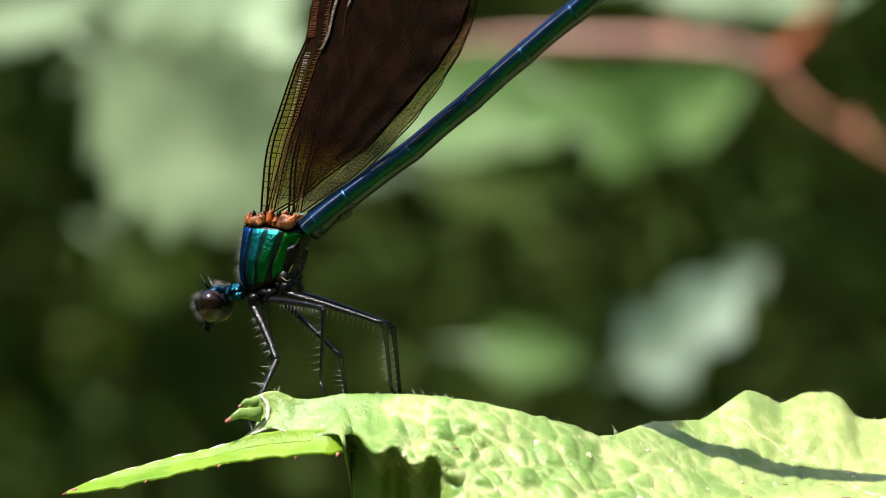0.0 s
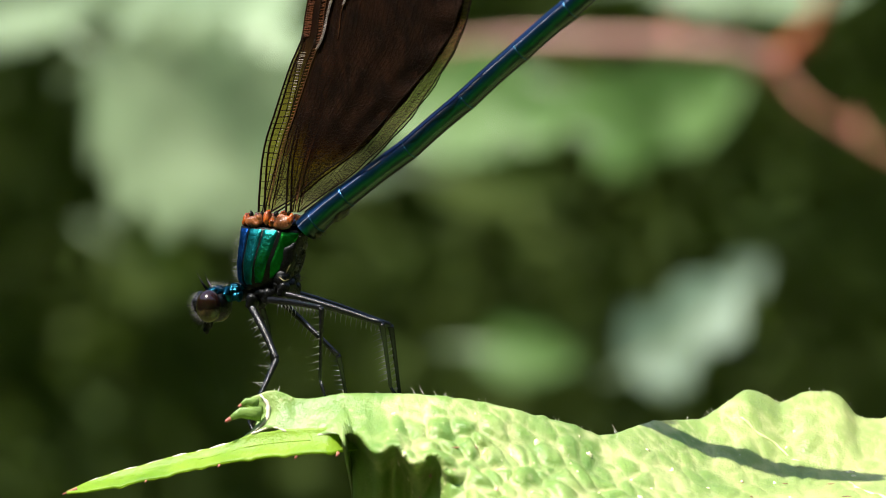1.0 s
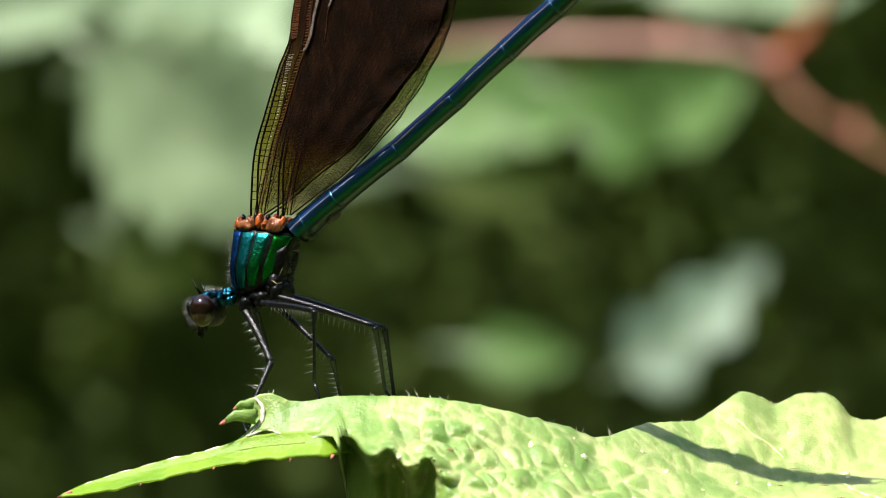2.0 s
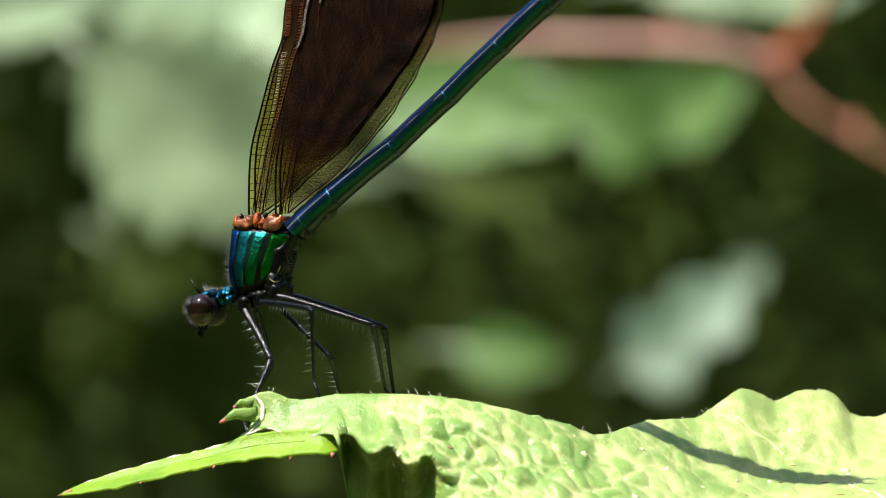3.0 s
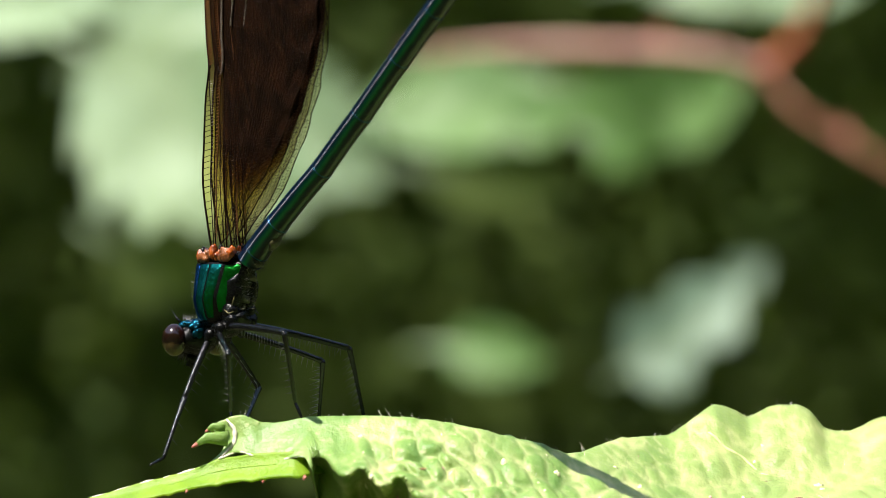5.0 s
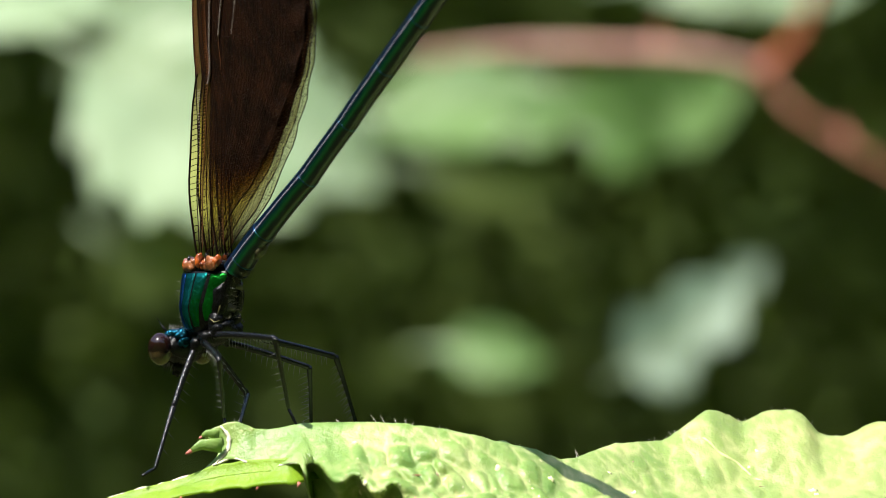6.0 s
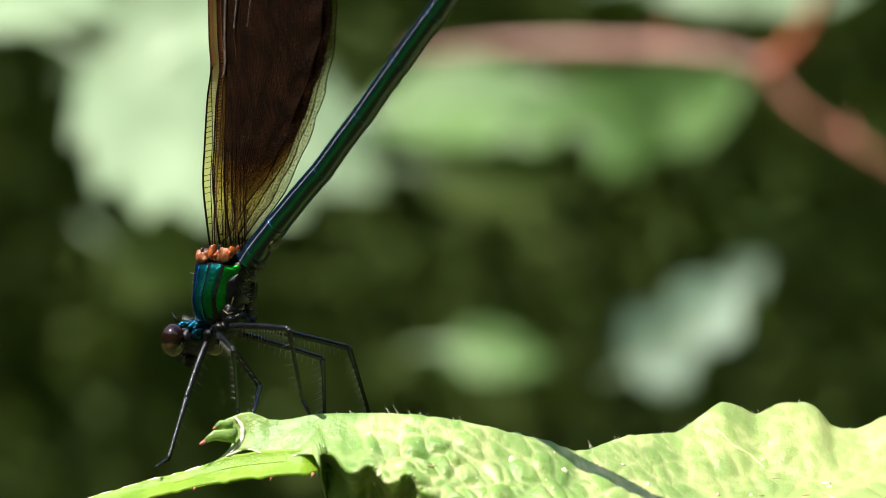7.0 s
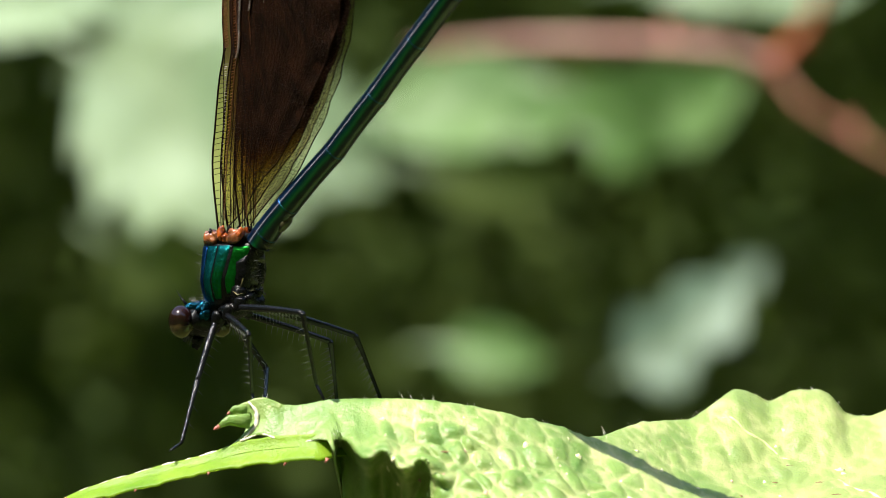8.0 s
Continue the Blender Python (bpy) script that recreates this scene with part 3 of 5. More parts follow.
def thorax(fly):
    bm = bmesh.new()
    rows = []
    for i in range(17):
        s = i / 16
        left = [thorax_side(f / 14, s) for f in range(15)]
        ring = left + [Vector((p.x, -p.y, p.z)) for p in reversed(left)]
        rows.append([bm.verts.new(p) for p in ring])
    n = len(rows[0])
    for a, b in zip(rows, rows[1:]):
        for j in range(n):
            bm.faces.new((a[j], a[(j + 1) % n], b[(j + 1) % n], b[j]))
    bm.faces.new(rows[0][::-1])
    bm.faces.new(rows[-1])
    body = part("thorax", bm, MAT_BLACK, fly, "metallic blue-green thorax with black seams")
    rng_fuzz = random.Random(31)
    plates = (("front_plate", 0.0, 0.165, 0.01, 0.92, 0.1, MAT_BLUE, "metallic blue plate"), ("side_plate", 0.172, 0.415, 0.01, 0.93, 0.08, MAT_TEAL, "metallic teal plate"),
              ("side_plate", 0.425, 0.67, 0.01, 0.90, 0.12, MAT_GREEN, "metallic blue-green plate"), ("rear_plate", 0.705, 0.97, 0.03, 0.82, 0.34, MAT_LEAFGREEN, "metallic bright green plate"))
    for side in (0, 1):
        for name, f0, f1, s0, s1, waist, mat, label in plates:
            bm = bmesh.new()
            cols = []
            for i in range(13):
                a = i / 12
                column = []
                for j in range(21):
                    b = j / 20
                    s = s0 + (s1 - s0) * b
                    pinch = 1 - 0.28 * max(0, b - 0.75) * 4 * abs(a - 0.5) * 2
                    slim = (1 - waist * b) * pinch
                    f = f0 + (f1 - f0) * (0.5 * (1 - pinch) + a * slim)
                    edge = min(min(a, 1 - a) * 4.5, min(b, 1 - b) * 8, 1.0)
                    column.append(bm.verts.new(thorax_side(f, s, -0.05 + 0.17 * math.sqrt(max(0, edge)) + 0.02 * noise.noise(Vector((f * 30, s * 14, side))))))
                cols.append(column)
            for p, q in zip(cols, cols[1:]):
                for j in range(20):
                    bm.faces.new((p[j], q[j], q[j + 1], p[j + 1]))
            part(name, mirrored(bm) if side else bm, mat, body, label)
    bm = bmesh.new()
    blob(bm, (0.0, 0, -4.95), (0.9, 1.25, 0.7), 0.35, 3)
    blob(bm, (-1.2, 0, -5.5), (1.3, 1.3, 0.7), 0.25, 4)
    part("underside", bm, MAT_BLACK, body)
    bm = bmesh.new()
    for q in range(7):
        blob(bm, (1.05 - 0.16 * q + 0.15 * math.sin(q * 2.1), 0.5 * math.sin(q * 1.7), -1.5 - 0.5 * q), (0.45, 0.6, 0.42), 0.7, 60 + q, 2)
    for _ in range(60):
        p = Vector((rng_fuzz.uniform(0.5, 1.3), rng_fuzz.uniform(-0.7, 0.7), rng_fuzz.uniform(-4.4, -1.2)))
        spike(bm, p, p + Vector((rng_fuzz.uniform(0.3, 0.9), rng_fuzz.uniform(-0.4, 0.4), rng_fuzz.uniform(-0.4, 0.3))), 0.02)
    part("rear_membrane", bm, MAT_OCHRE, body, "ochre and grey rear of the thorax")
    for side in (-1, 1):
        bm = bmesh.new()
        blob(bm, (0.55, side * 0.75, -3.0), (0.62, 0.65, 1.4), 0.35, 80 + side, 3, Euler((0, radians(14), 0)))
        blob(bm, (0.15, side * 0.85, -4.4), (0.65, 0.6, 0.7), 0.15, 84 + side)
        part("rear_side", bm, MAT_BLACK, body)
        bm = bmesh.new()
        tube(bm, [(1.20, side * 0.8, -1.5), (1.22, side * 0.9, -2.2), (1.10, side * 1.0, -2.9), (0.85, side * 1.1, -3.6), (0.6, side * 1.15, -4.1)], [0.02, 0.055, 0.03, 0.05, 0.02], 7)
        tube(bm, [(0.2, side * 1.5, -4.3), (0.6, side * 1.45, -4.6), (0.9, side * 1.2, -4.5)], [0.03, 0.06, 0.02], 7)
        part("seam", bm, MAT_SEAM, body, "ochre seam behind the green plate")
    bm = bmesh.new()
    tube(bm, [(-2.6, 0, -4.9), (-3.3, 0, -5.4), (-3.9, 0, -5.75)], [0.75, 0.62, 0.5], 12)
    part("neck", bm, MAT_BLACK, body)
    bm = bmesh.new()
    for q, (x, y, z, r) in enumerate(((-3.35, 0.0, -5.15, 0.62), (-3.75, 0.75, -5.25, 0.42), (-3.75, -0.75, -5.25, 0.42), (-3.45, 0.95, -5.75, 0.40), (-3.45, -0.95, -5.75, 0.40), (-3.95, 0.0, -5.35, 0.4))):
        blob(bm, (x, y, z), (r, r * 1.1, r), 0.55, 70 + q)
    part("collar", bm, MAT_COLLAR, body, "pebbled metallic teal collar")
    rng = random.Random(2)
    bm = bmesh.new()
    for _ in range(420):
        s, f = rng.uniform(0.05, 1.0), rng.choice((0.0, 0.0, 0.0, 0.03, rng.uniform(0.88, 1.0)))
        p = thorax_side(f, s)
        p.y *= rng.uniform(-1, 1)
        d = Vector((-1 if f < 0.5 else 0.9, rng.uniform(-0.6, 0.6), rng.uniform(-0.3, 0.5))).normalized()
        spike(bm, p, p + d * rng.uniform(0.35, 0.9), 0.015)
    tagged(part("hairs", bm, MAT_BRISTLE, body, "fine grey hairs"), kind="stuff")
    # orange joints that carry the wings
    bm = bmesh.new()
    blob(bm, (-0.75, 0, -0.42), (2.05, 1.35, 0.48), 0.15, 7)
    part("wing_base", bm, MAT_BLACK, fly, "black base between the wing joints")
    for k, (x, z, sx, sy, sz, y, lean, mat) in enumerate(((-2.75, -0.05, 0.30, 0.4, 0.52, 0.85, 25, MAT_ORANGE), (-2.0, -0.28, 0.60, 0.35, 0.50, 1.25, 10, MAT_TAN), (-1.55, -0.05, 0.28, 0.3, 0.46, 1.2, -30, MAT_TAN),
                                                      (-0.85, 0.06, 0.26, 0.35, 0.56, 1.32, 12, MAT_ORANGE), (-0.45, -0.32, 0.34, 0.3, 0.34, 1.25, 0, MAT_ORANGE), (0.42, -0.28, 0.66, 0.35, 0.56, 1.3, -8, MAT_TAN),
                                                      (0.95, -0.15, 0.30, 0.4, 0.45, 1.15, 20, MAT_ORANGE), (-2.35, 0.28, 0.14, 0.2, 0.24, 0.9, 0, MAT_BLACK), (-0.2, 0.30, 0.16, 0.2, 0.26, 1.1, 0, MAT_BLACK))):
        for side in (-1, 1):
            bm = bmesh.new()
            blob(bm, (x, side * y, z), (sx, sy, sz), 0.38, k + 9, 3, Euler((0, radians(lean), 0)))
            part("wing_joint", bm, mat, fly, "glossy orange wing joint" if mat is MAT_ORANGE else "dull tan wing joint" if mat is MAT_TAN else "black knob")
    return body


HEAD_PIVOT = Vector((-3.75, 0, -5.65))


def head(fly):
    """The head, pivoted at the neck."""
    pivot = HEAD_PIVOT
    bm = bmesh.new()
    blob(bm, (-4.75 - pivot.x, 0, -6.45 - pivot.z), (0.9, 2.1, 1.2), 0.12, 1)
    blob(bm, (-4.25 - pivot.x, 0, -6.35 - pivot.z), (0.6, 1.9, 1.0), 0.15, 12)
    skull = part("head", bm, MAT_BLACK, fly, "wide hairy head with a metallic teal crown")
    skull.location = pivot * MM
    bm = bmesh.new()
    blob(bm, (-0.95, 0, 0.22), (0.75, 1.5, 0.46), 0.25, 5)
    blob(bm, (-0.08, 0, 0.0), (0.5, 1.3, 0.62), 0.3, 6)
    part("crown", bm, MAT_COLLAR, skull, "pitted metallic teal crown")
    for side in (-1, 1):
        bm = bmesh.new()
        blob(bm, (0, 0, 0), (0.94, 0.95, 1.22), 0.0)
        e = part("eye", bm, MAT_EYE, skull, "glossy dark brown and olive compound eye")
        e.location = Vector((-1.15, side * 2.05, -0.85)) * MM
        bm = bmesh.new()
        tube(bm, [(-1.45, side * 0.95, 0.3), (-1.75, side * 1.1, 0.75), (-1.9, side * 1.2, 1.0)], [0.12, 0.09, 0.06], 8)
        spike(bm, (-1.88, side * 1.2, 0.98), (-2.25, side * 1.4, 1.75), 0.05)
        part("antenna", bm, MAT_BLACK, skull)
    bm = bmesh.new()
    blob(bm, (-2.15, 0, -0.75), (0.6, 1.35, 0.85), 0.35, 21)
    blob(bm, (-1.9, 0, -1.65), (0.5, 0.95, 0.5), 0.35, 22)
    blob(bm, (-1.6, 0, -2.15), (0.35, 0.6, 0.4), 0.4, 23)
    blob(bm, (-1.75, 0, -2.6), (0.22, 0.4, 0.26), 0.6, 24)
    part("mouthparts", bm, MAT_BLACK, skull, "black hairy face and jaws")
    rng = random.Random(11)
    bm = bmesh.new()
    for _ in range(330):
        a, b = rng.uniform(-0.5, 2.3), rng.uniform(-1.2, 1.2)
        d = Vector((-math.cos(a * 0.75), math.sin(b) * 0.8, -math.sin(a) * 0.9 + 0.25)).normalized()
        p = Vector((-1.75, 0, -0.95)) + Vector((d.x * 0.55, d.y * 1.3, d.z * 1.15))
        spike(bm, p, p + (d + Vector((rng.uniform(-0.4, 0.4), rng.uniform(-0.4, 0.4), rng.uniform(-0.2, 0.5)))) * rng.uniform(0.3, 0.75), 0.022)
    for _ in range(34):
        p = Vector((rng.uniform(-1.4, -0.2), rng.uniform(-1.2, 1.2), 0.45))
        spike(bm, p, p + Vector((rng.uniform(-0.5, 0.1), rng.uniform(-0.3, 0.3), rng.uniform(0.3, 0.7))), 0.009)
    tagged(part("hairs", bm, MAT_BRISTLE, skull, "grey bristly hairs"), kind="stuff")
    bm = bmesh.new()
    for _ in range(260):
        a, b = rng.uniform(-0.9, 2.4), rng.uniform(-1.3, 1.3)
        d = Vector((-math.cos(a * 0.7), math.sin(b) * 0.8, -math.sin(a) * 0.9 + 0.2)).normalized()
        p = Vector((-1.8, 0, -0.95)) + Vector((d.x * 0.6, d.y * 1.4, d.z * 1.2))
        spike(bm, p, p + (d + Vector((rng.uniform(-0.5, 0.3), rng.uniform(-0.5, 0.5), rng.uniform(-0.5, 0.5)))) * rng.uniform(0.3, 0.85), 0.02)
    tagged(part("beard", bm, MAT_BLACK, skull, "black bristles round the mouth"), kind="stuff")
    return skull


ABDOMEN = ((1.15, 39, 0.98, 1.0), (3.06, 37, 1.0, 0.93), (6.1, 34.3, 0.90, 0.85), (5.74, 38, 0.85, 0.83), (5.49, 39.2, 0.84, 0.84),
           (4.9, 38.1, 0.85, 0.86), (4.5, 38, 0.86, 0.86), (2.9, 37, 0.86, 0.88), (2.1, 37, 0.88, 0.82), (1.2, 37, 0.82, 0.6))


def abdomen(fly):
    p = Vector((1.65, 0, -0.90))
    for k, (length, angle, r0, r1) in enumerate(ABDOMEN):
        a = radians(angle)
        bm = bmesh.new()
        steps = ((-0.02, 0.90), (0.0, 0.98), (0.03, 1.01), (0.06, 1.005), (0.09, 0.985), (0.5, 0.975), (0.88, 0.985), (0.94, 1.0), (0.985, 1.012), (1.0, 0.98), (1.015, 0.9))
        pts = [Vector((s * length, 0, 0.05 * math.sin(s * math.pi))) for s, _ in steps]
        rad = [(r0 + (r1 - r0) * s) * f for s, f in steps]
        tube(bm, pts, rad, 24, 0.95)
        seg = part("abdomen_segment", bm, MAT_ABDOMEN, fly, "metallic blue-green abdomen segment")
        seg.location = p * MM
        seg.rotation_euler = (0, -a, 0)
        if k:
            bm = bmesh.new()
            tube(bm, [(-0.07, 0, 0), (-0.03, 0, 0), (0.02, 0, 0), (0.06, 0, 0)], [r0 * 0.96, r0 * 1.004, r0 * 1.004, r0 * 0.96], 24, 0.95)
            part("joint_ring", bm, MAT_JOINT, seg, "thin pale-edged joint")
        if k in (0, 1):
            rng = random.Random(k)
            bm = bmesh.new()
            blob(bm, (length * 0.6, 0, -r0 * 0.85), (length * 0.26, 0.4, 0.28), 0.4, 30 + k)
            for _ in range(40):
                q = Vector((rng.uniform(0, length), rng.uniform(-0.5, 0.5), -r0 * 0.95))
                spike(bm, q, q + Vector((rng.uniform(-0.2, 0.3), rng.uniform(-0.3, 0.3), rng.uniform(-0.6, -0.2))), 0.014)
            part("genital_lobe", bm, MAT_OCHRE, seg, "ochre hairy underside lobe")
        if k == 9:
            bm = bmesh.new()
            for side in (-1, 1):
                tube(bm, [(1.0, side * 0.3, 0.1), (1.9, side * 0.55, 0.2), (2.6, side * 0.25, 0.1)], [0.14, 0.12, 0.06], 8)
            part("clasper", bm, MAT_BLACK, seg)
        p = p + Vector((math.cos(a), 0, math.sin(a))) * length


# wing outlines: height over the root, distance to the tail
FORE_LEAD = [(0.45, -1.95), (1.13, -1.87), (2.23, -1.69), (4.18, -1.34), (5.75, -0.88), (7.72, 0.01), (8.79, 0.48), (11.24, 1.62), (13.07, 2.67), (15.11, 3.2), (20, 4.9), (25, 7.2), (29.5, 10.2), (32, 12.6)]
FORE_TRAIL = [(0.45, -0.97), (1.41, 0.9), (2.4, 2.15), (3.57, 4.08), (5.12, 6.55), (6.28, 7.91), (8.41, 10.19), (10.62, 12.45), (12.82, 14.29), (15.11, 15.48), (20, 16.5), (25, 15.99), (29.5, 14.25), (32, 13.02)]
HIND_LEAD = [(0.45, 0.25), (0.83, 0.3), (4.18, 0.84), (8.09, 2.26), (12.28, 3.89), (15.86, 4.75), (22, 7.2), (27, 9.9), (31, 12.9)]
HIND_TRAIL = [(0.45, 1.3), (1.59, 3.22), (2.98, 5.54), (4.13, 7.14), (5.88, 9.19), (7.54, 11.0), (10.13, 13.26), (12.06, 14.67), (13.95, 15.71), (15.68, 16.3), (20, 17.32), (25, 17.02), (29, 15.27), (31, 13.32)]
# the two ribs behind the leading edge, by their distance from it, and the height of the knot where the first one ends
RIB_NEAR = [(0.45, 0.32), (4, 0.80), (6.5, 0.95), (10, 0.72), (13.2, 0.06)]
RIB_FAR = [(0.45, 0.55), (5, 1.30), (10, 1.34), (13, 1.20), (20, 1.0), (32, 0.1)]
KNOT = 13.2


def wing(fly, lead, trail, side, y0, open_deg, seed, share):
    """One wing: membrane, ribs and ladders of cells behind its leading edge, fanning veins, net of cross veins."""
    z0, z1 = lead[0][0], lead[-1][0]
    lean = math.tan(radians(open_deg))
    root = Vector(((lead[0][1] + trail[0][1]) / 2, side * y0, z0))

    def point(z, x, v, lift):
        u = (z - z0) / (z1 - z0)
        ripple = 0.04 * math.sin(v * 26.0) * (1 - u) * min(1, u * 6) + 0.35 * math.sin(math.pi * v) * u
        wave = 0.10 * math.sin(z * 2.2 + seed) * max(0.0, v - 0.8) * 5
        return Vector((x, side * (y0 + lean * (z - z0) + ripple + wave + lift), z)) - root

    def at(u, v, lift=0.0):
        z = z0 + (z1 - z0) * u
        a, b = curve_at(lead, z), curve_at(trail, z)
        return point(z, a + (b - a) * v + 0.05 * math.sin(z * 2.9 + seed) * max(0.0, v - 0.9) * 10, v, lift)

    def behind(z, off, lift=0.0):
        """A point at a distance behind the leading edge."""
        a, b = curve_at(lead, z), curve_at(trail, z)
        return point(z, a + off, off / max(0.2, b - a), lift)

    bm = bmesh.new()
    uvs = bm.loops.layers.uv.new("wing")
    cols = []
    nu, nv = 90, 40
    for i in range(nu + 1):
        u = (i / nu) ** 1.2
        cols.append([(bm.verts.new(at(u, j / nv)), (u, j / nv * share)) for j in range(nv + 1)])
    for a, b in zip(cols, cols[1:]):
        for j in range(nv):
            quad = (a[j], b[j], b[j + 1], a[j + 1])
            face = bm.faces.new([q[0] for q in quad])
            for loop, q in zip(face.loops, quad):
                loop[uvs].uv = q[1]
    membrane = part("wing", bm, MAT_WING, fly, "smoky brown wing, amber at its root")
    membrane.location = root * MM
    rng = random.Random(seed)

    def strut(mesh, p, q, r):
        s, t = Vector((0, side * r, 0)), (q - p).normalized().cross(Vector((0, side, 0))) * r
        vs = [mesh.verts.new(w) for w in (p - t, p + s, p + t, q - t, q + s, q + t)]
        mesh.faces.new((vs[0], vs[1], vs[4], vs[3]))
        mesh.faces.new((vs[1], vs[2], vs[5], vs[4]))
        mesh.faces.new((vs[2], vs[0], vs[3], vs[5]))

    def rail(mesh, za, zb, off, r0, r1, lift=0.0, n=40):
        run = [za + (zb - za) * k / n for k in range(n + 1)]
        tube(mesh, [behind(z, off(z), lift) for z in run], [r0 + (r1 - r0) * k / n for k in range(n + 1)], 5, caps=False)

    def ladder(mesh, za, zb, off_a, off_b, step_a, step_b, r, lift=0.0, slant=0.0):
        z = za
        while z < zb:
            if off_b(z) - off_a(z) > 0.08:
                strut(mesh, behind(z, off_a(z), lift), behind(z + slant + rng.uniform(-0.03, 0.03), off_b(z), lift), r * rng.uniform(0.75, 1.2))
            z += (step_a + (step_b - step_a) * (z - za) / (zb - za)) * rng.uniform(0.8, 1.2)

    zero = lambda z: 0.0
    one = lambda z: max(0.0, curve_at(RIB_NEAR, z)) if z < KNOT else 0.0
    two = lambda z: curve_at(RIB_FAR, z)
    three = lambda z: two(z) + 0.16 + 0.02 * min(z, 10.0)
    main, front = bmesh.new(), bmesh.new()
    rail(main, z0, z1 - 0.3, zero, 0.085, 0.045)
    rail(main, z0, KNOT, one, 0.036, 0.036, 0.02)
    rail(main, z0, z1 - 0.5, two, 0.055, 0.045, 0.04)
    rail(front, 1.0, z1 - 2.0, three, 0.045, 0.03, 0.03)
    blob(main, behind(KNOT, 0.1, 0.02), (0.13, 0.08, 0.24), 0.3, seed, 2)
    blob(main, behind(KNOT - 0.5, two(KNOT) + 0.05, 0.03), (0.13, 0.08, 0.28), 0.3, seed + 2, 2)
    net, glint, amber = bmesh.new(), bmesh.new(), bmesh.new()
    ladder(net, z0 + 0.5, KNOT, zero, one, 0.62, 0.24, 0.024)
    ladder(glint, z0 + 1.5, KNOT - 1.0, lambda z: one(z) + 0.1, lambda z: 0.4 * one(z) + 0.6 * two(z), 0.40, 0.15, 0.019, 0.07)
    ladder(amber, KNOT, z1 - 3.0, zero, lambda z: two(z) * 0.5, 0.12, 0.14, 0.030, 0.03, 0.05)
    ladder(amber, z0 + 1.0, z1 - 4.0, two, three, 0.26, 0.12, 0.028, 0.05, 0.04)
    # beyond the knot two ribs, coloured bright for their glint, part from the second one
    fork_a = lambda z: two(z) + 0.36 + 0.16 * max(0.0, z - KNOT + 1.0) ** 0.8
    fork_b = lambda z: two(z) + 1.75 + 0.24 * max(0.0, z - 15.0)
    ladder(glint, KNOT - 0.9, z1 - 6.0, lambda z: fork_a(z) - 0.10, lambda z: fork_a(z) + 0.10, 0.13, 0.13, 0.036, 0.12, 0.12)
    rail(front, KNOT - 0.9, z1 - 6.0, fork_a, 0.05, 0.04, 0.04)
    ladder(glint, 15.4, z1 - 6.0, lambda z: fork_b(z) - 0.08, lambda z: fork_b(z) + 0.08, 0.13, 0.13, 0.034, 0.12, 0.12)
    rail(front, 13.0, z1 - 6.0, fork_b, 0.03, 0.035, 0.04)

    lines = [0.19]
    while lines[-1] < 0.97:
        lines.append(lines[-1] + rng.uniform(0.024, 0.036) * (0.85 if lines[-1] > 0.78 else 1.0))
    lines[-1] = 1.0
    start = [(rng.uniform(0.02, 0.08) if k % 2 else rng.uniform(0.08, 0.2)) if v > 0.66 else rng.uniform(0.0, 0.03) if k % 4 == 0 else rng.uniform(0.05, 0.12) if k % 4 == 2 else rng.uniform(0.08, 0.18) for k, v in enumerate(lines)]
    start[-1] = 0.0
    for k, v in enumerate(lines):
        us = [start[k] + (0.995 - start[k]) * i / 40 for i in range(41)]
        tube(main, [at(u, v + 0.006 * math.sin(u * 9 + k) * (v < 1)) for u in us], [0.05 * (1.2 - 0.6 * u) if v == 1.0 else 0.015 if u < 0.25 or v > 0.78 else 0.013 for u in us], 4, caps=False)
    tagged(part("venation", main, MAT_VEIN, membrane, "dark lengthwise wing veins"), kind="stuff")
    tagged(part("ribs", front, MAT_RIB, membrane, "reddish brown ribs behind the leading edge"), kind="stuff")
    span = z1 - z0
    for k in range(len(lines) - 1):
        va, vb = lines[k], lines[k + 1]
        u = 0.028 + (0.004 if k % 2 else 0.0)
        step = 0.24 if va > 0.78 else 0.30
        while u < 0.97:
            width = (at(u, vb) - at(u, va)).length
            bend = rng.uniform(-0.55, 0.55) * width / span
            strut(net, at(u, va), at(min(0.99, max(0.0, u + bend)), vb), 0.017 if (va > 0.78 or u < 0.25) else 0.011)
            u += step * rng.uniform(0.7, 1.3) * (0.55 + 0.6 * min(1.0, u * 4)) / span
    tagged(part("cross_ribs", glint, MAT_GLINT, membrane, "cross ribs behind the leading edge, coloured pale for their glint"), kind="stuff")
    tagged(part("amber_ribs", amber, MAT_AMBER, membrane, "orange-brown ladder of short cross ribs"), kind="stuff")
    tagged(part("vein_net", net, MAT_VEIN, membrane, "fine net of cross veins"), kind="stuff")
    return membrane, root


# name, attachment under the thorax, femur, tibia and foot lengths, thickness
LEGS = {"fore": ((-2.4, 0.9, -6.4), 5.15, 5.1, 1.8, 0.29), "mid": ((-1.0, 1.1, -6.0), 6.4, 5.6, 1.7, 0.255), "hind": ((0.25, 1.1, -5.5), 8.0, 6.0, 1.8, 0.27)}


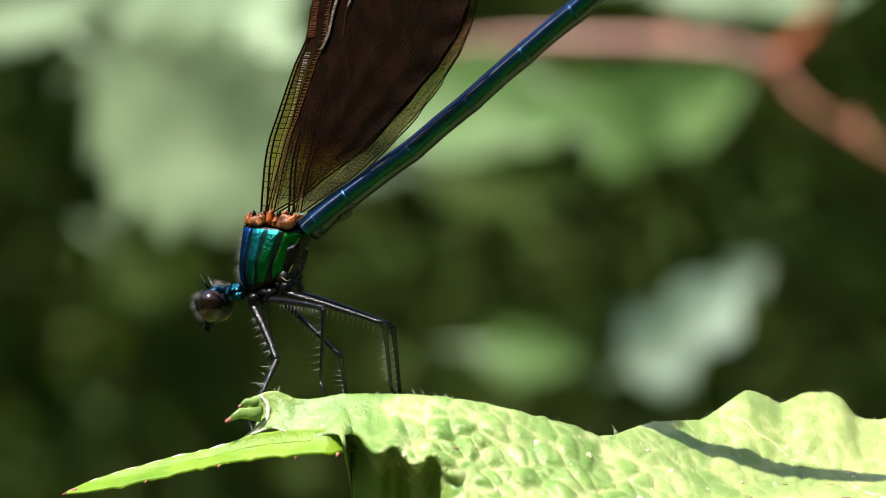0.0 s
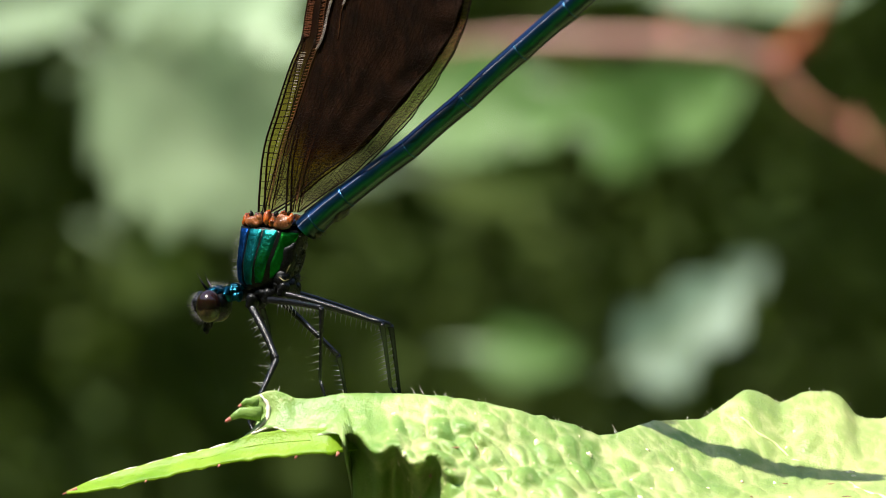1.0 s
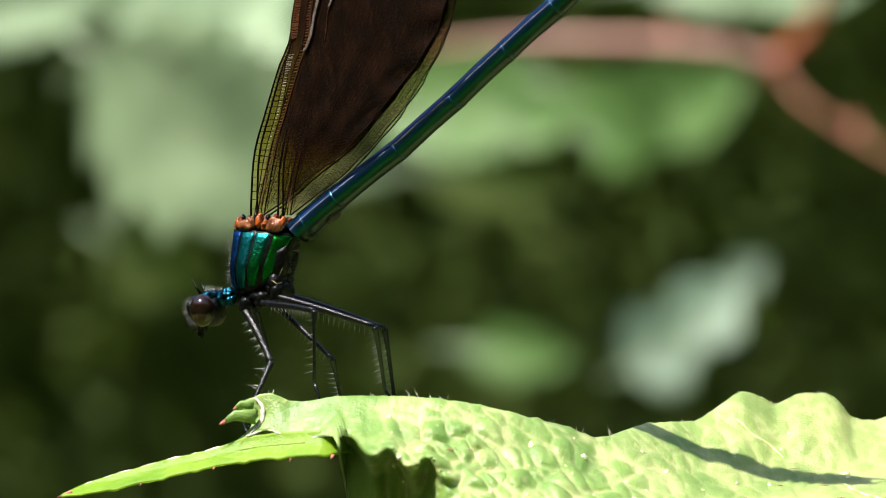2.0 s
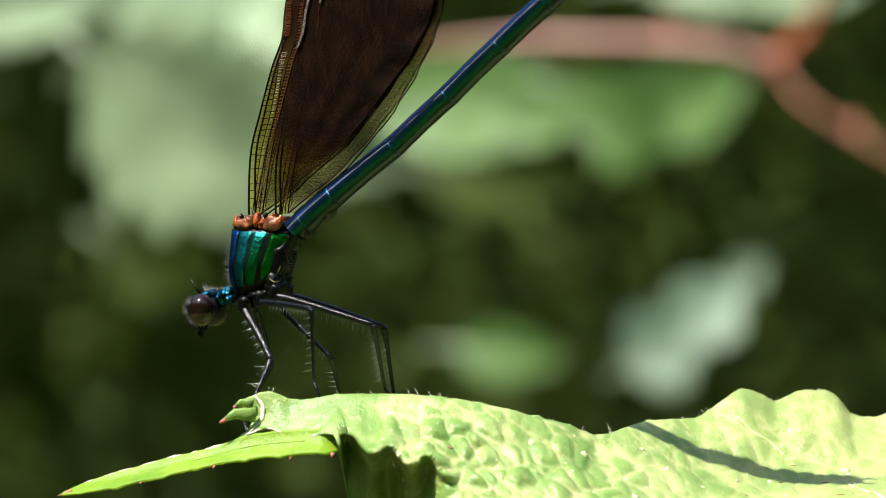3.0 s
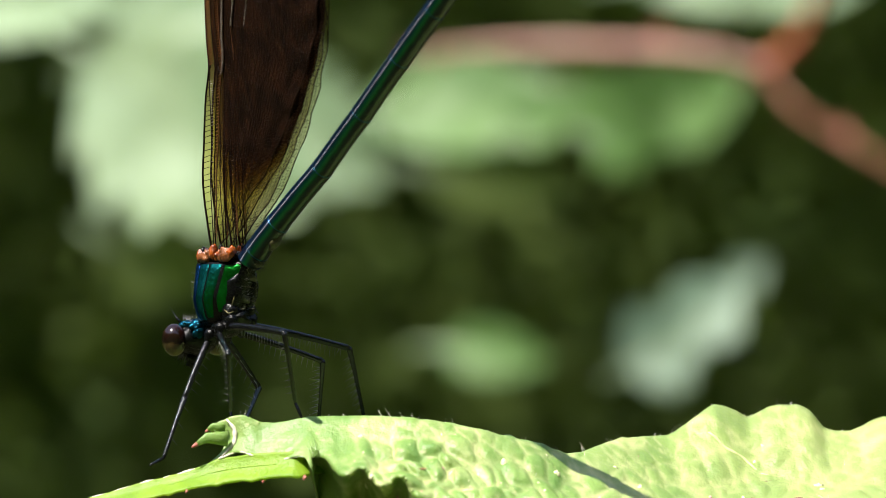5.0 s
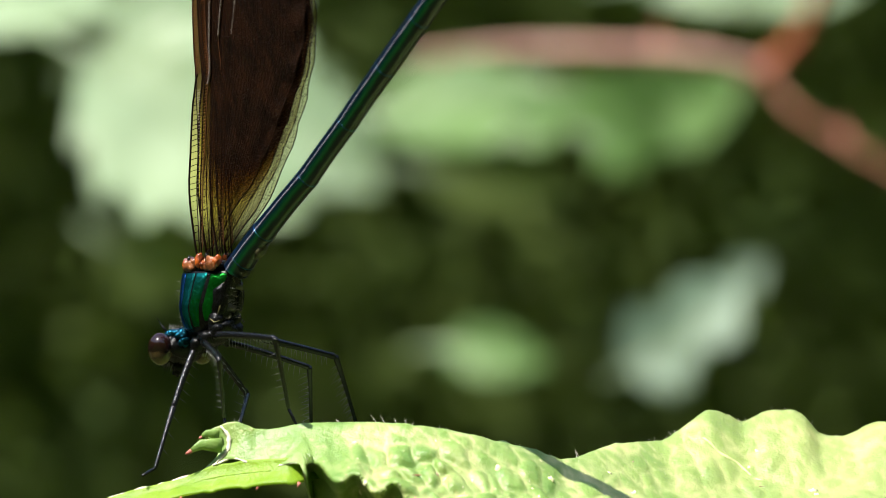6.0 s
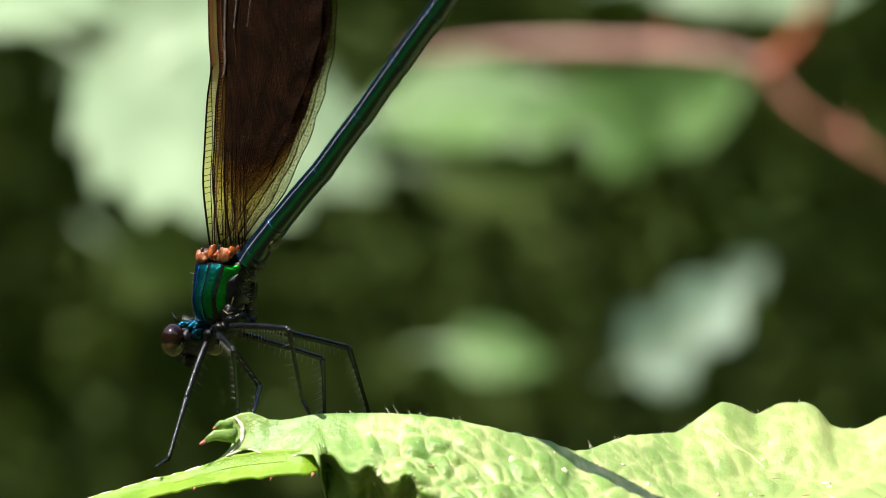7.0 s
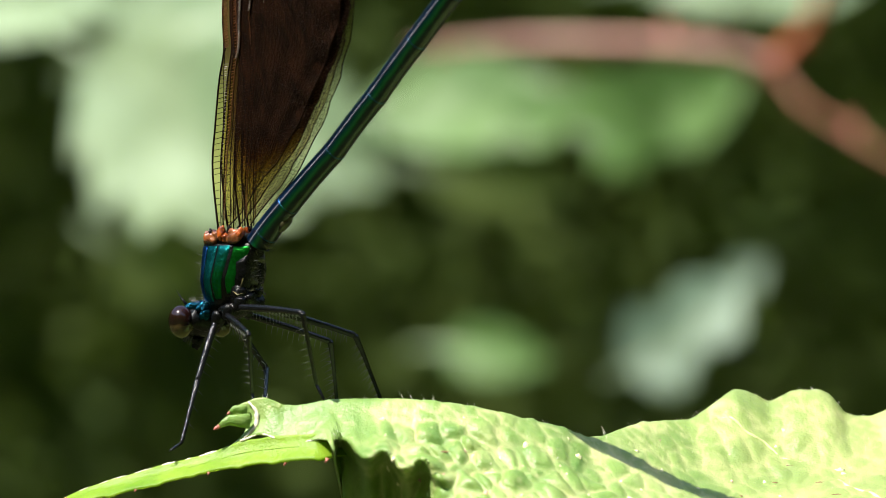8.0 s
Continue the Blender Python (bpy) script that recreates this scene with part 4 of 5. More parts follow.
def leg(fly, kind, side):
    """Femur and tibia, each laid along its own x axis and bent down towards -z."""
    hip, fl, tl, foot, r = LEGS[kind]
    rng = random.Random(len(kind) + side)
    bm = bmesh.new()
    h = Vector((hip[0], side * hip[1], hip[2]))
    blob(bm, h + Vector((0.1, -side * 0.15, 0.35)), (0.5, 0.5, 0.62), 0.2, 40 + side)
    blob(bm, h, (0.34, 0.34, 0.36), 0.2, 44)
    part("coxa", bm, MAT_BLACK, fly)
    bm = bmesh.new()
    s = [0, 0.06, 0.2, 0.45, 0.7, 0.9, 0.97, 1.0]
    tube(bm, [(fl * u, 0, 0.10 * math.sin(u * math.pi)) for u in s], [r * k for k in (0.8, 1.0, 1.05, 0.98, 0.88, 0.82, 0.95, 0.6)], 12, 0.85)
    femur = part("femur", bm, MAT_LEG, fly, "slender black upper leg")
    bm = bmesh.new()
    n = int(fl * (1.0 if kind == "fore" else 1.8))
    for i in range(n):
        for w in (-1, 1):
            x = fl * (0.24 + 0.72 * i / n)
            spike(bm, (x, w * 0.1, -r * 0.7), (x + 0.10, w * 0.45, -r - rng.uniform(0.45, 0.75)), 0.036)
    tagged(part("bristles", bm, MAT_BRISTLE, femur, "row of stiff bristles"), kind="stuff")
    bm = bmesh.new()
    tube(bm, [(-0.05, 0, 0), (0.1, 0, 0), (tl * 0.3, 0, 0.03), (tl * 0.7, 0, 0.02), (tl * 0.96, 0, 0), (tl, 0, 0)], [r * k for k in (0.7, 0.85, 0.62, 0.52, 0.55, 0.4)], 10)
    tibia = part("tibia", bm, MAT_LEG, fly, "thin black lower leg")
    bm = bmesh.new()
    n = int(tl * (0.6 if kind == "fore" else 1.5))
    for i in range(n):
        for w in (-1, 1):
            x = tl * (0.12 + 0.82 * i / n)
            ln = rng.uniform(0.75, 1.15)
            spike(bm, (x, w * 0.06, -r * 0.4), (x + 0.35 * ln, w * 0.40 * ln, -r * 0.4 - 0.75 * ln), 0.036)
    tagged(part("bristles", bm, MAT_BRISTLE, tibia, "row of long stiff bristles"), kind="stuff")
    bm = bmesh.new()
    bend = Vector((0.72, 0, 0.70) if kind == "fore" and side < 0 else (0.85, 0, 0.45)).normalized()
    base = Vector((tl, 0, 0))
    tube(bm, [base, base + bend * foot * 0.3, base + bend * foot * 0.33, base + bend * foot * 0.66, base + bend * foot], [r * k for k in (0.45, 0.42, 0.5, 0.38, 0.34)], 8)
    for w in (-1, 1):
        spike(bm, base + bend * foot, base + bend * (foot + 0.22) + Vector((0, w * 0.15, -0.15)), 0.035)
    part("tarsus", bm, MAT_LEG, tibia, "jointed foot with two claws")
    return femur, tibia


def damselfly():
    fly = tagged(new("damselfly"), "metallic blue-green demoiselle damselfly with smoky brown wings, perched on a leaf", "damselfly")
    thorax(fly)
    skull = head(fly)
    abdomen(fly)
    wings = []
    for side, seed, wide in ((-1, 1, 9.2), (1, 2, -11.6)):
        wings.append(wing(fly, FORE_LEAD, FORE_TRAIL, side, 0.50, wide, seed, 0.80))
        wings.append(wing(fly, HIND_LEAD, HIND_TRAIL, side, 0.42, wide - 0.3, seed + 4, 1.0))
    legs = {(kind, side): leg(fly, kind, side) for kind in LEGS for side in (-1, 1)}
    return fly, skull, legs, wings


LEAF = bramble_leaf()
FLY, SKULL, FLY_LEGS, FLY_WINGS = damselfly()


# ---- the undergrowth behind ----
def ground():
    bm = bmesh.new()
    n = 40
    grid = []
    for i in range(n + 1):
        row = []
        for j in range(n + 1):
            x, y = (((2 * k / n - 1) ** 3) * 400 for k in (i, j))
            row.append(bm.verts.new((x, y, 0.04 * noise.noise(Vector((x, y, 0)) * 0.7))))
        grid.append(row)
    for a, b in zip(grid, grid[1:]):
        for j in range(n):
            bm.faces.new((a[j], b[j], b[j + 1], a[j + 1]))
    k = Mat("forest_soil")
    p = k.local((1, 1, 1))
    n1, n2 = k.noise(p, 1.2, 6), k.noise(p, 30.0, 5)
    c = k.mix(k.ramp(n2, (0.4, (0, 0, 0)), (0.65, (1, 1, 1))), k.ramp(n1, (0.3, (0.030, 0.019, 0.010)), (0.7, (0.065, 0.042, 0.022))), (0.035, 0.045, 0.015))
    pr = k.node("BsdfPrincipled", Base_Color=c, Roughness=0.9, Normal=k.bump(n2, 0.6, 0.01))
    g = new("ground", mesh_from("ground", bm, k.done(pr.outputs[0]), True, 1.0))
    tagged(g, "dark leaf-littered soil under the bushes", "ground", kind="structure")


def far_leaf_shape(bm, length, width, fold=0.2, droop=0.15, teeth=9, seed=0, lobes=0.10, nu=48, nv=5):
    """An ovate serrated leaflet along +x, folded a little along its midrib."""
    rows = []
    for i in range(nu + 1):
        u = i / nu
        w = width * 0.5 * math.sin(math.pi * min(1.0, u * 0.98 + 0.02)) ** 0.75 * (1.22 - 0.5 * u)
        w *= 1 + lobes * ((u * teeth) % 1.0 - 0.5)
        row = []
        for j in range(-nv, nv + 1):
            s = j / nv
            z = fold * abs(s) * w - droop * length * u * u + 0.03 * length * noise.noise(Vector((u * 4, s * 2, seed)))
            row.append(bm.verts.new((length * u, w * s, z)))
        rows.append(row)
    for a, b in zip(rows, rows[1:]):
        for j in range(2 * nv):
            bm.faces.new((a[j], b[j], b[j + 1], a[j + 1]))


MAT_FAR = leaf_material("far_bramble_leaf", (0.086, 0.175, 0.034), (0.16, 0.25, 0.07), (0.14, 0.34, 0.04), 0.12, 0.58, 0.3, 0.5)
# paler copy of the far leaf; sun glare is partly in this colour
MAT_PALE = leaf_material("far_pale_glare_leaf", (0.30, 0.40, 0.225), (0.38, 0.46, 0.31), (0.22, 0.40, 0.08), 0.12, 0.30, 0.3, 0.5)
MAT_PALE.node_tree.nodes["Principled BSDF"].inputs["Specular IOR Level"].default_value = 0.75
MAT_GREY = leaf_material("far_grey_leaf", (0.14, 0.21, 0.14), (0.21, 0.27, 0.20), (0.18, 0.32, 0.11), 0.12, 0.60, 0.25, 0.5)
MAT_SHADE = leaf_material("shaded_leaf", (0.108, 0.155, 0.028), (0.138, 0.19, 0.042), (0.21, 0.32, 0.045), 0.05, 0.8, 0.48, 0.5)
MAT_NODE = plain_material("reddish_node", (0.30, 0.06, 0.03), (0.46, 0.15, 0.07), 0.5, 0.08)
MAT_SHOOT = plain_material("bramble_shoot", (0.20, 0.065, 0.03), (0.42, 0.17, 0.10), 0.5, 0.05)
MAT_STEM = plain_material("bramble_cane", (0.42, 0.20, 0.15), (0.62, 0.38, 0.31), 0.5, 0.05)


def aim(px, py, dist):
    """A place behind the leaf: px and py in millimetres across the plane of the damselfly, seen at that distance."""
    k = dist / 373.0
    return Vector((px * k * MM, (dist - 373.0) * MM, AXIS + py * k * MM))


BREEZE = []
CANES = []


def far_leaf(x, z, dist, length, width, rx, ry, rz, mat, label, seed=0, fold=0.2, droop=0.15, lobes=0.10):
    """One leaf of the bushes behind, centred on its place, with its stalk."""
    leaf = tagged(new("bush_leaf"), label, "leaf", "bramble leaves behind")
    bm = bmesh.new()
    far_leaf_shape(bm, length, width, fold, droop, 9 + seed % 4 if lobes < 0.2 else 4 + seed % 3, seed, lobes)
    bmesh.ops.translate(bm, verts=bm.verts, vec=(-length / 2, 0, 0))
    part("blade", bm, mat, leaf)
    bm = bmesh.new()
    tube(bm, [(-length * 0.5 - length * 0.3, 0, -3), (-length * 0.5, 0, 0), (0, 0, -droop * length * 0.25 - 0.3), (length * 0.48, 0, -droop * length * 0.96 - 0.3)], [0.9, 0.8, 0.5, 0.2], 6)
    part("midrib", bm, MAT_PALE, leaf)
    m = Matrix.Translation(aim(x, z, dist)) @ pose(0, 0, 0, rx, ry, rz)
    leaf.matrix_world = m
    return leaf, m


def cane(points, radius, label, bark, slim=1.0):
    c = tagged(new("bramble_cane"), label, "cane")
    bm = bmesh.new()
    pts = [aim(*p) for p in points]
    c.location = pts[0]
    fine = []
    for i in range(len(pts) - 1):
        for s in range(6):
            fine.append((i + s / 6, pts[i].lerp(pts[i + 1], s / 6)))
    fine.append((len(pts) - 1, pts[-1]))
    tube(bm, [(p - pts[0]) * 1000 for _, p in fine], [radius * (1 + 0.06 * math.sin(i * 3.0)) * (slim + (1 - slim) * min(1.0, i / 1.5)) for i, _ in fine], 12)
    CANES.append((c, pts[0]))
    part("stem", bm, bark, c)
    bm = bmesh.new()
    blob(bm, (pts[-1] - pts[0]) * 1000, (radius * 1.5, radius * 1.4, radius * 1.3), 0.25, 3)
    part("node", bm, MAT_NODE, c, "swollen reddish joint")
    for k in range(2, len(fine) - 2, 4):
        bm = bmesh.new()
        p = (fine[k][1] - pts[0]) * 1000
        w = k * 1.9
        side = Vector((0, math.cos(w), math.sin(w)))
        spike(bm, p + side * radius * 0.8, p + side * (radius + 4.5) + Vector((-1.5, 0, 0)), 1.1)
        part("thorn", bm, MAT_RED, c)
    return c


def undergrowth():
    big = "broad sunlit green bramble leaf out of focus"
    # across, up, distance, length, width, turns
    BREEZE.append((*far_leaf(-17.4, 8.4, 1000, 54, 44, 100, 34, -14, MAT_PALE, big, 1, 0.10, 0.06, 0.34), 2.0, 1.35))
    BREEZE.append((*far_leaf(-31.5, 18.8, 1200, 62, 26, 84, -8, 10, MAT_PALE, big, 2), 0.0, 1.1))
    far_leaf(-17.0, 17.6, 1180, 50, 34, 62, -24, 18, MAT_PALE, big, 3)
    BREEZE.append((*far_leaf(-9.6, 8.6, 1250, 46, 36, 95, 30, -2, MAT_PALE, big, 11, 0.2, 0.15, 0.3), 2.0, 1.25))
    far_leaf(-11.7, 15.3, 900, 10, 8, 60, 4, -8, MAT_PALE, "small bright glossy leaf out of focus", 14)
    BREEZE.append((*far_leaf(2.5, 10.8, 1330, 58, 32, 74, -6, -10, MAT_FAR, big, 4), 0.0, 0.7))
    far_leaf(13.2, 9.8, 1250, 32, 20, 72, 24, 8, MAT_FAR, big, 5)
    far_leaf(12.8, 7.2, 1230, 15, 13, 62, 30, 0, MAT_FAR, "small sunlit green leaf out of focus", 16)
    far_leaf(7.0, 9.2, 1240, 17, 13, 60, -20, 10, MAT_FAR, "small sunlit green leaf out of focus", 17)
    far_leaf(4.0, 5.0, 1480, 46, 20, 96, 8, 0, MAT_SHADE, "shaded green bramble leaf out of focus", 18)
    far_leaf(18.0, 11.0, 1370, 38, 26, 82, -25, 8, MAT_FAR, big, 12)
    far_leaf(-21.4, -1.4, 1500, 32, 24, 104, 30, 0, MAT_SHADE, "shaded green bramble leaf out of focus", 6)
    BREEZE.append((*far_leaf(6.2, -7.6, 1230, 27, 15, 80, 4, -10, MAT_FAR, "small sunlit green leaf out of focus", 7), 8.0, 0.5))
    far_leaf(19.6, -4.4, 1100, 18, 19, 68, -48, 10, MAT_GREY, "pale grey-green glossy leaf out of focus", 8, 0.2, 0.15, 0.2)
    far_leaf(16.2, -7.2, 1130, 19, 21, 80, -30, 0, MAT_GREY, "dull grey-green leaf out of focus", 13, 0.2, 0.15, 0.3)
    far_leaf(22.4, -1.8, 1500, 13, 11, 80, -40, 0, MAT_GREY, "small dull grey-green leaf out of focus", 15)
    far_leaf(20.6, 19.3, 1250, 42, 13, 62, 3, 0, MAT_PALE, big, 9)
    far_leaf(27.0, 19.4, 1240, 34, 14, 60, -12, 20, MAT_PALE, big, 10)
    cane([(-2.0, 14.9, 1080), (6.0, 15.4, 1085), (15.0, 15.2, 1090), (21.0, 14.7, 1095), (24.5, 13.7, 1100)], 1.75, "pinkish brown bramble cane out of focus", MAT_STEM, 0.25)
    cane([(24.5, 13.7, 1100), (27.0, 16.0, 1095), (28.8, 20.0, 1090)], 1.6, "reddish bramble shoot out of focus", MAT_NODE)
    cane([(24.5, 13.7, 1100), (26.6, 10.9, 1095), (29.5, 9.0, 1093), (33.0, 6.9, 1090), (42.0, 1.6, 1085)], 0.8, "reddish brown bramble cane out of focus", MAT_SHOOT)

    holder = tagged(new("bramble_cane"), "reddish prickly bramble cane that carries the leaf", "cane")
    bm = bmesh.new()
    tube(bm, [(70, 12, -620), (78, 14, -300), (74, 12, -120), (70, 9, -15.5), (62, 4, 120)], [3.4, 3.0, 2.6, 2.0, 1.4], 12)
    part("stem", bm, MAT_STEM, holder)
    for k in range(14):
        bm = bmesh.new()
        z = -500 + 42 * k
        a = k * 2.4
        spike(bm, (0, 0, 0), (5 * math.cos(a), 5 * math.sin(a), -2), 1.2)
        th = part("thorn", bm, MAT_RED, holder)
        near = min(((Vector((70, 12, -620)), Vector((78, 14, -300))), (Vector((78, 14, -300)), Vector((74, 12, -120))), (Vector((74, 12, -120)), Vector((70, 9, -15.5))), (Vector((70, 9, -15.5)), Vector((62, 4, 120)))), key=lambda e: 0 if e[0].z <= z <= e[1].z else 1)
        c = near[0].lerp(near[1], (z - near[0].z) / (near[1].z - near[0].z))
        th.location = (c + Vector((1.8 * math.cos(a), 1.8 * math.sin(a), 0))) * MM
    holder.location = (0, 0, AXIS)

    # the mass of shaded leaves behind, and an unseen leaf roof added over it
    verts, faces = [], []
    gen = np.random.default_rng(9)

    def scatter(count, box, size, ragged=0.0):
        """Adds leaves of two bent halves, turned at random; ragged lets the outline swell and shrink."""
        lo, hi = np.array(box, float).T
        fill(lo + (hi - lo) * gen.uniform(0, 1, (count, 3)), size, ragged)

    def fill(centre, size, ragged=0.0):
        count = len(centre)
        swell = np.sin(centre[:, 0] * 3.1 + 1) * np.cos(centre[:, 1] * 2.3) + 0.6 * np.sin(centre[:, 0] * 7.7) * np.sin(centre[:, 1] * 6.1 + 2)
        centre = centre + np.stack((0 * swell, 0 * swell, ragged * swell + np.abs(gen.normal(0, ragged * 0.6, count))), 1)
        ln = size * gen.uniform(0.6, 1.4, count)
        shape = np.array([(-0.5, 0, 0), (-0.2, -0.3, 0.1), (0.15, -0.34, 0.08), (0.5, 0, -0.1), (0.15, 0.34, 0.08), (-0.2, 0.3, 0.1)])
        a, b, c = gen.uniform(-1.2, 1.2, count), gen.uniform(-1.0, 1.0, count), gen.uniform(0, 6.283, count)
        ca, sa, cb, sb, cc, sc = np.cos(a), np.sin(a), np.cos(b), np.sin(b), np.cos(c), np.sin(c)
        turn = np.stack((cb * cc, sa * sb * cc - ca * sc, ca * sb * cc + sa * sc, cb * sc, sa * sb * sc + ca * cc, ca * sb * sc - sa * cc, -sb, sa * cb, ca * cb), 1).reshape(-1, 3, 3)
        k = len(verts) + 6 * np.arange(count)
        verts.extend((np.einsum("nij,pj->npi", turn, shape) * ln[:, None, None] + centre[:, None, :]).reshape(-1, 3).tolist())
        faces.extend(np.stack((k, k + 1, k + 2, k + 3), 1).tolist())
        faces.extend(np.stack((k, k + 3, k + 4, k + 5), 1).tolist())

    scatter(21000, ((-0.9, 0.9), (1.72, 2.05), (0.0, 1.25)), 0.036)
    scatter(6000, ((-1.6, 1.6), (2.05, 2.4), (0.0, 1.4)), 0.045, 0.05)
    # added canopy above the view; it keeps the sun off the leaves behind
    scatter(21500, ((-1.3, 1.3), (1.14, 2.6), (0.98, 1.26)), 0.0208)
    scatter(1600, ((-1.2, 1.2), (1.3, 1.7), (0.0, 0.36)), 0.06, 0.04)
    scatter(42000, ((-0.30, 0.30), (1.58, 1.72), (0.40, 0.80)), 0.007)
    # the added unseen crown of the bush and its sides down to the ground, then the bank all round
    scatter(2500, ((-1.6, 1.6), (1.2, 2.7), (1.2, 1.4)), 0.03, 0.12)
    for side in (-1, 1):
        scatter(4500, ((side * 1.25, side * 1.75), (1.1, 2.5), (0.0, 1.35)), 0.055, 0.06)
    scatter(5000, ((-3.4, 3.4), (-2.0, 1.7), (0.0, 0.05)), 0.06, 0.03)
    a = gen.uniform(0, 6.283, 26000)
    r = 2.62 - np.abs(gen.normal(0, 0.16, len(a))) + 0.10 * np.sin(a * 9) * np.cos(a * 4)
    top = 2.9 - 1.1 * np.maximum(0.0, np.sin(a)) + 0.25 * np.sin(a * 7) + 0.12 * np.sin(a * 19 + 1)
    fill(np.stack((r * np.cos(a) * 1.6, -0.1 + r * np.sin(a), top * gen.uniform(0, 1.03, len(a))), 1), 0.11)
    me = bpy.data.meshes.new("undergrowth")
    me.from_pydata([tuple(v) for v in verts], [], faces)
    me.materials.append(MAT_SHADE)
    tagged(new("undergrowth", me), "dense shaded green undergrowth behind, with added unseen leaves overhead to shade it", "bush", kind="stuff")

    bm = bmesh.new()
    n = 48
    rows = []
    for i in range(n):
        row = []
        for j in range(n + 1):
            a = 2 * math.pi * i / n
            r = 2.7 + 0.15 * noise.noise(Vector((i * 0.4, j * 0.4, 3)))
            row.append(bm.verts.new((r * math.cos(a) * 1.6, -0.1 + r * math.sin(a), -0.05 + (2.9 - 1.1 * max(0.0, math.sin(a))) * j / n)))
        rows.append(row)
    for a, b in zip(rows, rows[1:] + rows[:1]):
        for j in range(n):
            bm.faces.new((a[j], b[j], b[j + 1], a[j + 1]))
    tagged(new("backdrop", mesh_from("backdrop", bm, MAT_SHADE, True, 1.0)), "dark leafy bank closing the view", "backdrop", kind="structure")


ground()
undergrowth()


# ---- what moves ----
# seconds; the leaf's shift in millimetres to the right and up, and its turn in degrees
LEAF_SWAY = [(0.0, 0.0, 0.0, 0.0), (0.5, -0.05, 0.0, 0.0), (1.0, 0.0, 0.04, 0.05), (1.5, -0.33, -0.17, 0.1), (3.0, -0.40, 0.02, 0.3), (3.5, -0.40, 0.10, 0.5),
             (4.0, -1.42, -0.75, 0.94), (4.5, -2.08, -1.20, 1.04), (6.0, -2.88, -2.0, 1.25), (6.5, -2.5, -1.95, 1.2), (7.0, -1.88, -1.35, 1.1), (7.5, -1.25, -0.62, 0.83), (8.0, -0.85, -0.30, 0.94)]
# seconds; the wing roots' place across and up, turn of the tail towards the lens, lift of the tail, forward swing of the wings
BODY_WAY = [(0.0, -11.42, 2.26, 23.5, -0.7, 0.6), (0.5, -11.51, 2.26, 23.5, -0.7, 0.6), (1.0, -11.62, 2.26, 24.0, -0.2, 0.6), (1.5, -12.02, 2.0, 25.0, 0.2, 1.0), (3.0, -12.34, 2.13, 27.0, 1.4, 1.7),
            (3.5, -12.3, 2.12, 35.6, -1.7, 5.2), (4.0, -13.9, 0.88, 41.9, 3.0, 5.9), (4.5, -14.63, 0.3, 45.5, 4.5, 6.4), (6.0, -16.42, -0.84, 46.0, 5.0, 5.3),
            (6.5, -16.08, -0.8, 46.0, 5.0, 5.3), (7.0, -15.43, -0.22, 45.6, 4.6, 4.4), (7.5, -15.02, 0.85, 44.0, 5.0, 3.2), (8.0, -14.8, 1.17, 43.2, 4.9, 3.0)]
# seconds; degrees by which each pair of wings parts from its rest
WING_OPEN = [(0.0, 0.0), (3.0, 0.0), (4.5, 0.4), (6.5, 0.4), (7.0, 1.0), (7.5, 2.7), (8.0, 0.8)]
BODY_DEPTH = 0.0
# each foot's stands on the leaf (from, until, place); between two stands it steps
STANDS = {("fore", -1): [(0, 4.05, (-14.76, -4.65, -13.93)), (4.38, 9, (-18.7, -5.3, -15.4))],
          ("fore", 1): [(0, 3.25, (-14.1, -1.0, -12.1)), (3.5, 9, (-12.26, -1.2, -11.35))],
          ("mid", -1): [(0, 3.72, (-9.0, -3.2, -11.08)), (3.92, 9, (-13.06, -2.15, -11.3))],
          ("mid", 1): [(0, 9, (-6.95, 4.7, -12.4))],
          ("hind", -1): [(0, 3.25, (-3.69, 1.35, -11.55)), (3.42, 3.52, (-4.06, -2.15, -11.0)), (3.68, 4.48, (-6.18, -3.55, -10.8)), (4.66, 9, (-8.1, -4.2, -10.9))],
          ("hind", 1): [(0, 4.05, (-3.04, 6.7, -12.7)), (4.2, 9, (-3.17, 6.5, -12.65))]}
# the way each knee points, seen from the body, before and after the turn, and the times of the change
POLES = {("fore", -1): ((0.99, 0.15, 0.02), (0.30, -0.95, 0.03), 4.05, 4.38), ("fore", 1): ((-0.12, 0.94, -0.33), (-0.35, 0.87, -0.33), 3.25, 3.5),
         ("mid", -1): ((0.73, -0.46, 0.50), (0.62, -0.50, 0.45), 3.2, 4.4), ("mid", 1): ((0.76, -0.64, 0.05), (0.90, 0.36, 0.08), 3.2, 4.4),
         ("hind", -1): ((0.83, -0.37, 0.43), (0.52, -0.50, 0.88), 3.2, 4.4), ("hind", 1): ((0.73, 0.26, 0.63), (0.52, 0.50, 0.60), 3.2, 4.4)}


def leaf_pose(t):
    dx, dz, turn = curve_at(LEAF_SWAY, t)
    o = LEAF_ORIGIN
    return pose((o.x + dx) * MM, o.y * MM, AXIS + (o.z + dz) * MM, 0, -turn, 0)


def body_pose(t):
    x, z, yaw, lift, swing = curve_at(BODY_WAY, t)
    return Matrix.Translation((x * MM, BODY_DEPTH * MM, AXIS + z * MM)) @ pose(0, 0, 0, 0, 0, -yaw) @ pose(0, 0, 0, 0, -lift, 0)


def bone(origin, way, up):
    """A pose with x along way and z as near to up as can be."""
    x = way.normalized()
    z = (up - x * up.dot(x)).normalized()
    y = z.cross(x)
    m = Matrix((x, y, z)).transposed().to_4x4()
    m.translation = origin
    return m


